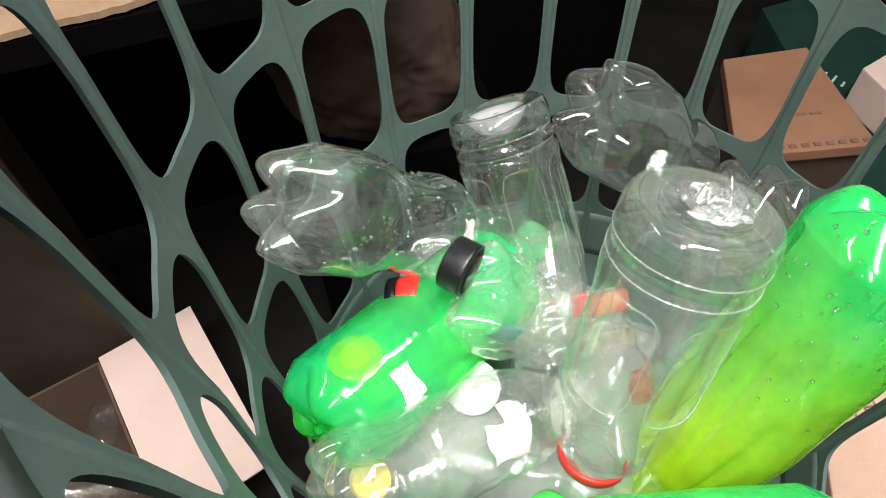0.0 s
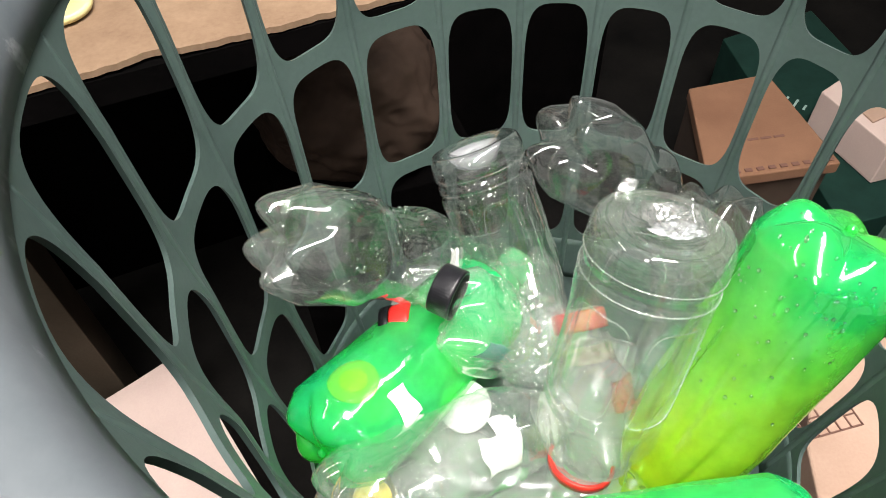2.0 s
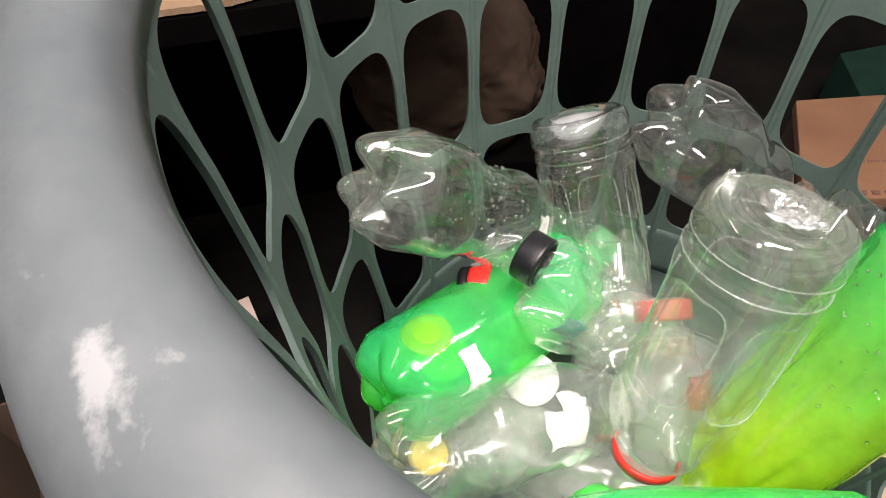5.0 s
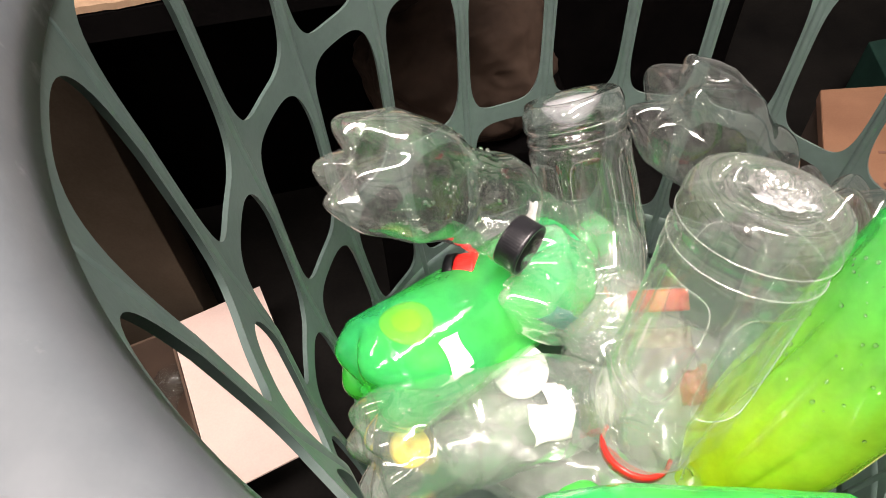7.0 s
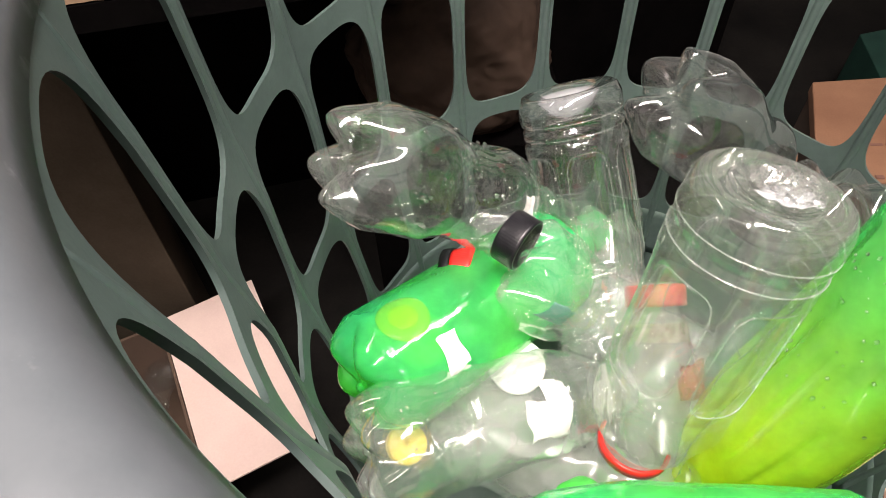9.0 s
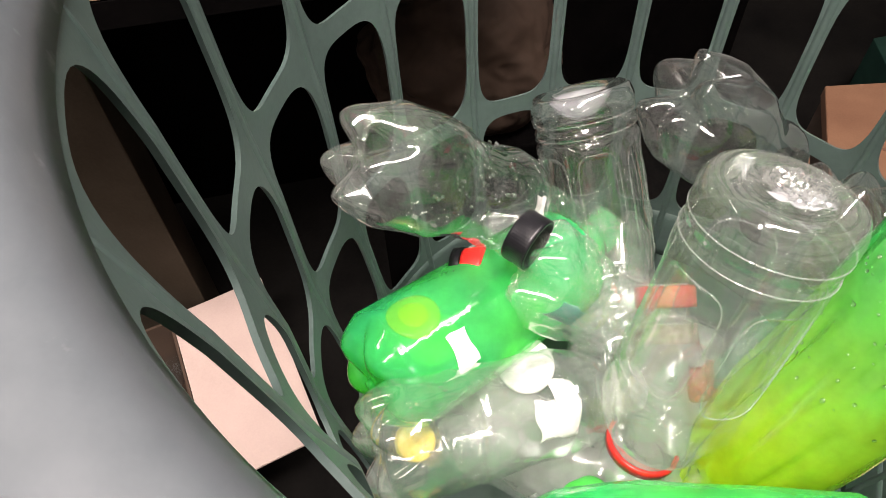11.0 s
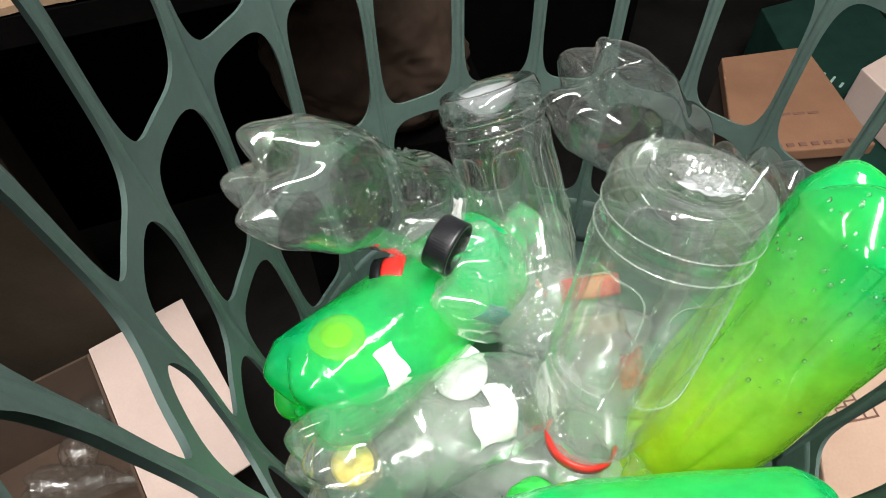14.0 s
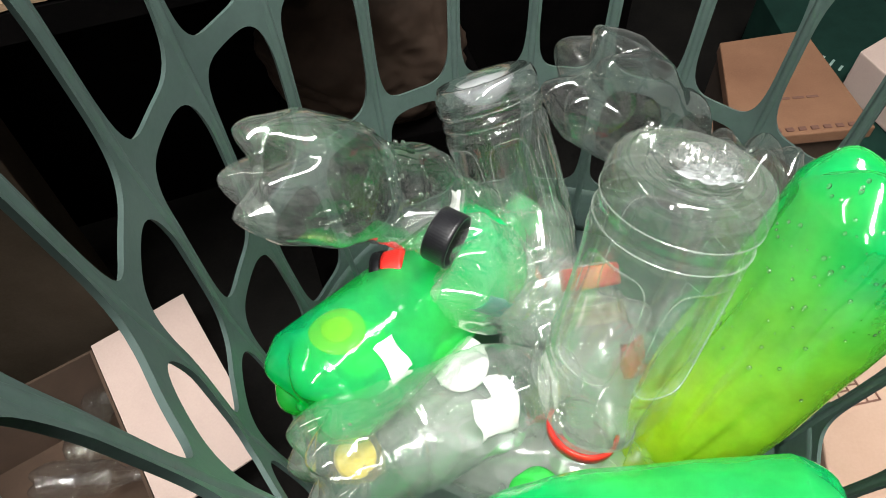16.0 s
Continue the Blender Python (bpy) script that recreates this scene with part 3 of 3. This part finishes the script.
green_big = bottle((0.1875, 0.184, 0.229), (0.112, 0.130, 0.040), "large translucent green soda bottle, star base up, leaning on the side",
                   soda(0.220, 0.0345, waist=0.98, crush=0.0022, crush_scale=9, seed=11, foot=0.6, lobe=0.5, creases=((front + 0.55, 1.5, 0.10, 0.0040, 0.05, 0.21), (front + 0.15, -2.0, 0.07, 0.0020, 0.06, 0.15), (front - 0.5, 1.0, 0.08, 0.0022, 0.09, 0.20), (front + 1.0, 2.0, 0.09, 0.003, 0.02, 0.14))), GREEN_WARM, 30)

# green bottle on its side
green_low = bottle((-0.0568, 0.1402, 0.1025), (0.0178, 0.2343, 0.0886), "translucent green soda bottle on its side under the clear ones",
                   bottle_bm(0.19, neck_shape([(0, 0.0345), (0.05, 0.0345), (0.09, 0.0335), (0.145, 0.0335)], 0.19), 5, crush=0.0012, crush_scale=12, seed=14, foot=0.45, lobe=0.6), GREEN, 26)

# hazy clear bottle in front
hazy = bottle((-0.043, 0.105, 0.113), (0.082, 0.184, 0.072), "hazy clear bottle on its side with a torn white label",
              soda(0.170, 0.030, waist=0.92, crush=0.0026, crush_scale=20, seed=21, grooves=((0.048, 0.0016, 0.0016), (0.098, 0.0016, 0.0016))), CLEAR_HAZY, 25, neck_material=CLOUDY)

# dented small bottle in the middle, its star base to the side
dented = bottle((0.0105, 0.2095, 0.131), (0.112, 0.226, 0.055), "thin clear bottle with a dented star base and a teal scrap",
                soda(0.125, 0.0295, waist=0.85, neck=0.011, crush=0.0056, crush_scale=30, seed=31, feet_depth=0.22), CLEAR_HAZY, 40)

# green bottle lying across the near side
green_near = bottle((0.175, 0.079, 0.145), (0.02, 0.073, 0.108), "translucent green bottle lying across the near side",
                    soda(0.190, 0.033, waist=0.99, crush=0.001, crush_scale=10, seed=41, foot=0.6, lobe=0.3), GREEN, 20)

# clear bottles further down in the pile
leaning = bottle((0.166, 0.262, 0.168), (0.150, 0.190, 0.030), "clear bottle leaning on the far side behind others", soda(0.160, 0.029, waist=0.92, crush=0.003, seed=51), CLEAR, 10)
capped = bottle((0.114, 0.133, 0.031), (0.0935, 0.223, 0.095), "clear bottle low in the pile with a red cap", soda(0.125, 0.0265, crush=0.002, seed=52), CLEAR_FOGGED, 0)
part("cap", cap_bm(0.0165, 0.012), RED_VEILED, capped, "red screw cap muted for the haze in front", m=pose(0, 0, 0.112))
part("band", lathe([(0.090, 0.0165), (0.090, 0.0172), (0.103, 0.0160), (0.103, 0.0152)], 48, closed=True), BEIGE_FILM, capped, "pale mottled film band under the cap")
patch_at(capped, 0.0255, (0.1080, 0.1848, 0.0847), 0.019, 0.017, RED_FILM, "torn red label muted for the haze in front", seed=2.0, ragged=0.005)
across = bottle((-0.02, 0.285, 0.048), (0.12, 0.235, 0.045), "hazy clear bottle on the basket floor", soda(0.165, 0.030, crush=0.004, seed=53), CLEAR_FOGGED, 0)
bottom = bottle((-0.015, 0.165, 0.040), (0.14, 0.118, 0.040), "hazy clear bottle on the basket floor", soda(0.175, 0.030, crush=0.004, seed=54), CLEAR_FOGGED, 0)
middle = bottle((0.055, 0.275, 0.100), (0.075, 0.165, 0.066), "clear thin bottle lying in the middle of the pile", soda(0.130, 0.027, crush=0.0015, crush_scale=14, seed=55, grooves=((0.04, 0.002, 0.0012), (0.05, 0.002, 0.0012), (0.06, 0.002, 0.0012), (0.07, 0.002, 0.0012))), CLEAR_MILKY, 33)

# labels and scraps on the bottles
patch_at(green_low, 0.0348, (-0.0035, 0.1565, 0.1285), 0.012, 0.020, WHITE, "torn white sticker", seed=3.0, ragged=0.0025)
patch_at(hazy, 0.0230, (0.0449, 0.1372, 0.1112), 0.024, 0.021, WHITE, "torn white paper label stuck inside", seed=9.0, ragged=0.009)
patch_at(hazy, 0.0245, (0.0402, 0.1520, 0.1140), 0.009, 0.012, WHITE, "torn white paper label", seed=6.0, ragged=0.002)
patch_at(dented, 0.0170, (0.0386, 0.1905, 0.1100), 0.016, 0.018, TEAL, "teal label scrap", seed=7.0, ragged=0.004)
patch_at(hub, 0.0162, (0.0138, 0.239, 0.145), 0.007, 0.013, WHITE, "torn end of a white label round the neck", seed=12.0, ragged=0.004)
drops(hub, 0.0310, (-0.018, 0.212, 0.205), 0.03, 0.05, 34, 5)
drops(hub, 0.0264, (0.004, 0.225, 0.185), 0.026, 0.05, 26, 6)
drops(hazy, 0.0300, (0.000, 0.120, 0.130), 0.05, 0.05, 22, 8, 0.6)
drops(green_big, 0.0362, (0.150, 0.150, 0.205), 0.09, 0.060, 80, 7, 0.65)

# surface discs that imitate a yellow cap showing through the green wall
round_patch(green_low, 0.0347, (-0.036, 0.168, 0.135), 0.0135, YELLOW_FILM, "yellowish disc standing in for a cap seen through the plastic")
round_patch(green_low, 0.0352, (-0.036, 0.168, 0.135), 0.0075, YELLOW_FILM, "yellowish disc standing in for a cap seen through the plastic")

# crinkled film pushed into the upturned base
rnd = random.Random(4)
bm = bmesh.new()
n, m = 14, 40
rows = [[bm.verts.new((0.013 * (k / n) * math.cos(2 * math.pi * i / m) * (1 + 0.12 * math.sin(3 * i * 6.28 / m)) + 0.003, 0.013 * (k / n) * math.sin(2 * math.pi * i / m), 0.0005 + rnd.uniform(-0.0012, 0.0012))) for i in range(m)] for k in range(1, n + 1)]
loops(bm, rows)
ob = empty("film_scrap", tall.matrix_basis @ pose(0, 0, -0.0065), "crinkled clear film scrap on an upturned bottle base", "film")
part("sheet", bm, FILM, ob)
v = tall.matrix_basis.to_3x3().inverted() @ Vector((0.1, -1, 0))
turn = math.atan2(v.y, v.x)
bm = bmesh.new()
rows = [[bm.verts.new((0.0115 * (k / 6) * math.cos(2 * math.pi * i / 36) * 0.55 + 0.009, 0.0115 * (k / 6) * math.sin(2 * math.pi * i / 36) * (1 + 0.15 * math.sin(i * 0.9)), 0.0012 + 0.0006 * math.sin(i * 1.3) * k / 6 + side)) for i in range(36)] for side, ks in ((0, range(1, 7)), (0.0003, range(6, 0, -1))) for k in ks]
loops(bm, rows)
part("torn_edge", bm, CLOUDY, ob, "cloudy torn edge of the film", m=pose(0, 0, 0, 0, 0, math.degrees(turn)))


def loose_cap(at, axis, r, h, material, label):
    ob = empty("bottle_cap", along(at, Vector(at) + Vector(axis)), label, "cap")
    part("shell", cap_bm(r, h), material, ob)
    return ob


loose_cap((0.0212, 0.1869, 0.0687), (0.1, -0.5, 0.8), 0.0155, 0.010, WHITE, "white wide screw cap between bottles")
loose_cap((-0.031, 0.130, 0.070), (0.3, -0.3, 0.8), 0.0105, 0.007, YELLOW, "yellow screw cap under a clear bottle")
loose_cap((-0.030, 0.185, 0.082), (-0.1, -0.4, 0.9), 0.0150, 0.012, YELLOW, "yellow screw cap seen through green plastic")
loose_cap((0.0655, 0.120, 0.060), (-0.5, -0.5, 0.5), 0.0130, 0.013, GREEN_CAP, "green ribbed screw cap beside the red ring")

# ---- black cap, red cap ----
cap = empty("bottle_cap", along((0.0195, 0.2098, 0.1490), (0.0195 - 0.89, 0.2098 + 0.448, 0.1490 + 0.10)), "loose black ribbed screw cap", "cap")
part("shell", cap_bm(0.0142, 0.0135), BLACK_CAP, cap)

red = empty("bottle_cap", along((-0.0165, 0.2150, 0.1085), (0.0175, 0.2170, 0.1205)), "red screw cap with a black skirt", "cap")
part("shell", cap_bm(0.0155, 0.012), RED_CAP, red)
part("skirt", lathe([(-0.006, 0.0145), (-0.006, 0.0162), (-0.0005, 0.0162), (-0.0005, 0.0145)], 64, closed=True), BLACK_CAP, red, "black tamper skirt")


# ---- round the basket ----
def prism(corners, z0, bm=None):
    """A block with the outline of its top corners, standing on z0."""
    bm = bm or bmesh.new()
    top = [bm.verts.new(q) for q in corners]
    low = [bm.verts.new((q[0], q[1], z0)) for q in corners]
    bm.faces.new(top)
    bm.faces.new(low[::-1])
    loops(bm, [low, top])
    bmesh.ops.bevel(bm, geom=list(bm.edges), offset=0.003, segments=2, affect="EDGES", profile=0.5)
    return bm


def open_carton(at, size, turn, material, label, wall=0.005):
    """An open-topped carton of four walls and a bottom."""
    ob = empty("cardboard_box", pose(*at, 0, 0, turn), label, "box")
    x, y, z = size
    for sx in (-1, 1):
        part("side_wall", box_bm(wall, y, z, 0.0008), material, ob, smooth=False, m=pose(sx * (x - wall) / 2, 0, z / 2))
    for sy in (-1, 1):
        part("end_wall", box_bm(x - 2 * wall, wall, z, 0.0008), material, ob, smooth=False, m=pose(0, sy * (y - wall) / 2, z / 2))
    part("bottom", box_bm(x - 2 * wall, y - 2 * wall, wall), material, ob, smooth=False, m=pose(0, 0, wall / 2 + 0.001))
    return ob


# added support under the basket, hardly in view, near black like the dark below
stool = empty("stand", pose(CX, CY, FLOOR), "added round stand under the basket, near black for the dark", "stand")
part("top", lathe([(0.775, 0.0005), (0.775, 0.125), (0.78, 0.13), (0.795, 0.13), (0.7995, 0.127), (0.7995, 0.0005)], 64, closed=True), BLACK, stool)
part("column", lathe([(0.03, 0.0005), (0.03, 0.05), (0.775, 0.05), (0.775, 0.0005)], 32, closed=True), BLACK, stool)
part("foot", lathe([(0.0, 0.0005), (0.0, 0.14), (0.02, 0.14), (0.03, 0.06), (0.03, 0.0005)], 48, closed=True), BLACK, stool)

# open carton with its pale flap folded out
carton = open_carton((-0.614, 0.288, FLOOR), (0.30, 0.40, 0.20), 37.2, CARD_SHADED, "open brown cardboard box with clear bottles inside")
flap = part("flap", board([(-0.614, 0.54, -0.597), (-0.488, 0.652, -0.60), (-0.279, 0.379, -0.60), (-0.408, 0.269, -0.597)], 0.004, cells=20, warp=0.004, seed=4), CARD_PALE, carton, "pale pinkish flap folded out", False)
flap.matrix_basis = carton.matrix_basis.inverted()
for k, (x, y, turn) in enumerate(((-0.68, 0.34, 10), (-0.62, 0.38, 95), (-0.55, 0.28, 215), (-0.62, 0.22, 300), (-0.68, 0.27, 330))):
    a = radians(turn)
    bottle((x, y, -0.70), (x + math.cos(a), y + math.sin(a), -0.75), "clear crumpled soda bottle lying in an open carton", soda(0.17, 0.032, crush=0.004, crush_scale=22, seed=60 + k), CLEAR, 30 * k, "bottles in the carton")

# taller carton behind it, its card darkened for the shade there
tall_carton = empty("cardboard_box", pose(0, 0, 0), "closed brown cardboard box on the floor, shade in its colour", "box")
part("shell", prism([(-1.3, 0.46, -0.05), (-0.585, 0.60, -0.05), (-0.63, 0.69, -0.05), (-1.3, 0.62, -0.05)], FLOOR), CARD_DEEP_SHADE, tall_carton, smooth=False)

part("lid_flap", board([(-1.29, 0.462, -0.046), (-0.59, 0.60, -0.046), (-0.61, 0.643, -0.046), (-1.29, 0.535, -0.046)], 0.003), CARD_DEEP_SHADE, tall_carton, smooth=False)
part("lid_flap", board([(-1.29, 0.540, -0.046), (-0.612, 0.648, -0.046), (-0.632, 0.688, -0.046), (-1.29, 0.615, -0.046)], 0.003), CARD_DEEP_SHADE, tall_carton, smooth=False)

# table with a torn cardboard sheet
ta, tb = Vector((-0.62, 0.3215, 0.112)), Vector((0.02, 0.6035, 0.112))
back = Vector((-0.249, 0.546, 0))
table = empty("table", pose(0, 0, 0), "table in near-black that stands in for the dark under it", "table")
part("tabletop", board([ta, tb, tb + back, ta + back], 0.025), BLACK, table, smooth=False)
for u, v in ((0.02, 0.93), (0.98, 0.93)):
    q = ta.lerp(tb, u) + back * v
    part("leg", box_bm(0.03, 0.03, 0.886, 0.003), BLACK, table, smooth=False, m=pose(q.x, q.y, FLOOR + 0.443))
# added panel: its near-black fills in for unlit space behind the basket
part("dark_space_panel", box_bm(1.36, 0.012, 0.80, 0.002), BLACK, table, smooth=False, m=Matrix.Translation(ta.lerp(tb, 0.96) + back * 0.98 + Vector((0, 0, -0.40))) @ pose(0, 0, 0, 0, 0, 24.5))


def torn_sheet():
    """Corrugated board whose front edge is ragged, with a chewed spot that shows the fluting."""
    bm = bmesh.new()
    n, m = 160, 24
    grids = []
    for side in (0, 1):
        g = []
        for i in range(n + 1):
            u = i / n
            edge = 0.005 * noise.noise(Vector((u * 9, 1, 0))) + 0.0025 * noise.noise(Vector((u * 60, 2, 0)))
            if abs(u - 0.60) < 0.06:
                edge -= 0.008 * (1 - abs(u - 0.60) / 0.06) + 0.004 * noise.noise(Vector((u * 300, 3, 0)))
            row = []
            for j in range(m + 1):
                q = ta.lerp(tb, u) + back * (j / m) - back.normalized() * (edge - 0.001) * (1 - j / m)
                q.z = 0.1200 + 0.002 * noise.noise(q * 6) - 0.006 * side
                row.append(bm.verts.new(q))
            g.append(row)
        grids.append(g)
    for g in grids:
        loops(bm, g, False)
    rim = lambda g: [g[0][j] for j in range(m)] + [g[i][m] for i in range(n)] + [g[n][m - j] for j in range(m)] + [g[n - i][0] for i in range(n)]
    loops(bm, [rim(grids[0]), rim(grids[1])])
    return bm


sheet = empty("cardboard_sheet", pose(0, 0, 0), "light brown cardboard sheet with a torn front edge on the table", "cardboard")
part("sheet", torn_sheet(), CARD_TAN, sheet, smooth=False)
lid = empty("yellow_lid", pose(-0.345, 0.565, 0.1235), "pale yellow round plastic lid on the cardboard sheet", "lid")
part("disc", lathe([(0, 0.0005), (0, 0.030), (0.003, 0.032), (0.007, 0.032), (0.008, 0.030), (0.006, 0.027), (0.005, 0.0005)], 48, closed=True), PALE_YELLOW, lid)

# lumpy brown bag behind the basket, the dark there put into its colour
bag = bmesh.new()
bmesh.ops.create_icosphere(bag, subdivisions=6, radius=1)
for v in bag.verts:
    d = 1 + 0.22 * noise.noise(v.co * 1.6) + 0.08 * noise.noise(v.co * 4.0) + 0.05 * (0.3 - abs(noise.noise(v.co * 6)))
    v.co = Vector((v.co.x * 0.155 * d, v.co.y * 0.12 * d, max(-0.105, v.co.z * 0.125 * d)))
ob = empty("paper_bag", pose(-0.135, 0.87, -0.215, 0, 0, 18), "crumpled brown paper bag on a box, shade in its colour", "bag")
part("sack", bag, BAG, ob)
# added box that carries the bag, near black in place of shade
crate = empty("cardboard_box", pose(-0.135, 0.89, FLOOR, 0, 0, 18), "added box under a crumpled bag, near black for the dark", "box")
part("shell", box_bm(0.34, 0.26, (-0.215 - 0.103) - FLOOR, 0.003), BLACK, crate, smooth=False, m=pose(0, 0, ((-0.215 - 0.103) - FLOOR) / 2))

# brown carton with a perforated edge
rc = [(0.484, 0.915, -0.45), (0.745, 0.957, -0.45), (0.695, 1.246, -0.45), (0.515, 1.20, -0.45)]
perf = empty("cardboard_box", pose(0, 0, 0), "brown cardboard box with a row of slots along its edge", "box")
# sides under the lid take the card with shade in its colour
part("shell", prism([(0.488, 0.93, -0.478), (0.738, 0.97, -0.478), (0.69, 1.24, -0.478), (0.518, 1.195, -0.478)], FLOOR), CARD_SHADED, perf, smooth=False)
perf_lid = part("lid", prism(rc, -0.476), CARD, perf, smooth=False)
e0, e1 = Vector(rc[0]), Vector(rc[1])
for k in range(11):
    q = e0.lerp(e1, 0.06 + 0.088 * k)
    part("slot", box_bm(0.014, 0.009, 0.004, 0.001), PRINT_BROWN, perf_lid, smooth=False, m=Matrix.Translation((q.x - 0.002, q.y + 0.013, -0.4495)) @ pose(0, 0, 0, 0, 0, 9))
for k in range(3):
    part("print_bar", box_bm(0.022, 0.006, 0.001), PRINT_BROWN, perf_lid, smooth=False, m=pose(0.60 + 0.027 * k, 1.03 + 0.004 * k, -0.4493, 0, 0, 9))

# dark green printed carton
gc = [(0.80, 0.93, -0.60), (1.12, 1.02, -0.60), (1.02, 1.75, -0.60), (0.74, 1.62, -0.60)]
green_carton = empty("printed_carton", pose(0, 0, 0), "dark green printed carton with pale slanted lettering", "box")
printed = part("shell", prism(gc, FLOOR), DARK_GREEN, green_carton, smooth=False)
p0, p1 = Vector((0.822, 1.35, -0.5985)), Vector((0.898, 1.262, -0.5985))
for k in range(6):
    q = p0.lerp(p1, k / 5)
    part("print_bar", box_bm(0.0055, 0.032 if k in (1, 5) else 0.021, 0.001), PRINT_PALE, printed, smooth=False, m=Matrix.Translation(q) @ pose(0, 0, 0, 0, 0, -38))

# pale carton corner beyond it
pale = empty("cardboard_box", pose(0, 0, 0), "pale pinkish cardboard box beside a green carton", "box")
part("shell", prism([(0.83, 1.245, -0.50), (1.06, 1.42, -0.50), (1.25, 1.15, -0.50), (0.90, 1.05, -0.50)], -0.598), CARD_PALE, pale, smooth=False)

part("tape", prism([(0.885, 1.17, -0.4965), (1.14, 1.30, -0.4965), (1.16, 1.27, -0.4965), (0.895, 1.13, -0.4965)], -0.4995), CARD_MID, pale, "strip of brown tape", False)

# pale carton with a line drawing of buildings
flat = empty("cardboard_box", pose(0, 0, 0), "pale brown carton with a line drawing of buildings", "box")
drawn = part("shell", prism([(0.415, 0.20, -0.35), (0.56, 0.20, -0.35), (0.605, 0.50, -0.35), (0.50, 0.52, -0.35), (0.435, 0.345, -0.35)], FLOOR), CARD_MID, flat, smooth=False)
w0, w1 = Vector((0.425, 0.352, -0.3485)), Vector((0.512, 0.375, -0.3485))
ux = (w1 - w0).normalized()
uy = Vector((-ux.y, ux.x, 0))
heights = (0.020, 0.024, 0.020, 0.033, 0.026, 0.034, 0.022)
turn = Matrix((ux, uy, Vector((0, 0, 1)))).transposed().to_4x4()
part("print_line", box_bm(0.092, 0.0022, 0.001), PRINT_BROWN, drawn, smooth=False, m=Matrix.Translation(w0.lerp(w1, 0.5)) @ turn)
for k, h in enumerate(heights):
    q = w0.lerp(w1, k / 6) + uy * h / 2
    part("print_line", box_bm(0.0018, h, 0.001), PRINT_BROWN, drawn, smooth=False, m=Matrix.Translation(q) @ turn)
    if k:
        q = w0.lerp(w1, (k - 0.5) / 6) + uy * (h * 0.72)
        part("print_line", box_bm(0.0145, 0.0018, 0.001), PRINT_BROWN, drawn, smooth=False, m=Matrix.Translation(q) @ turn)
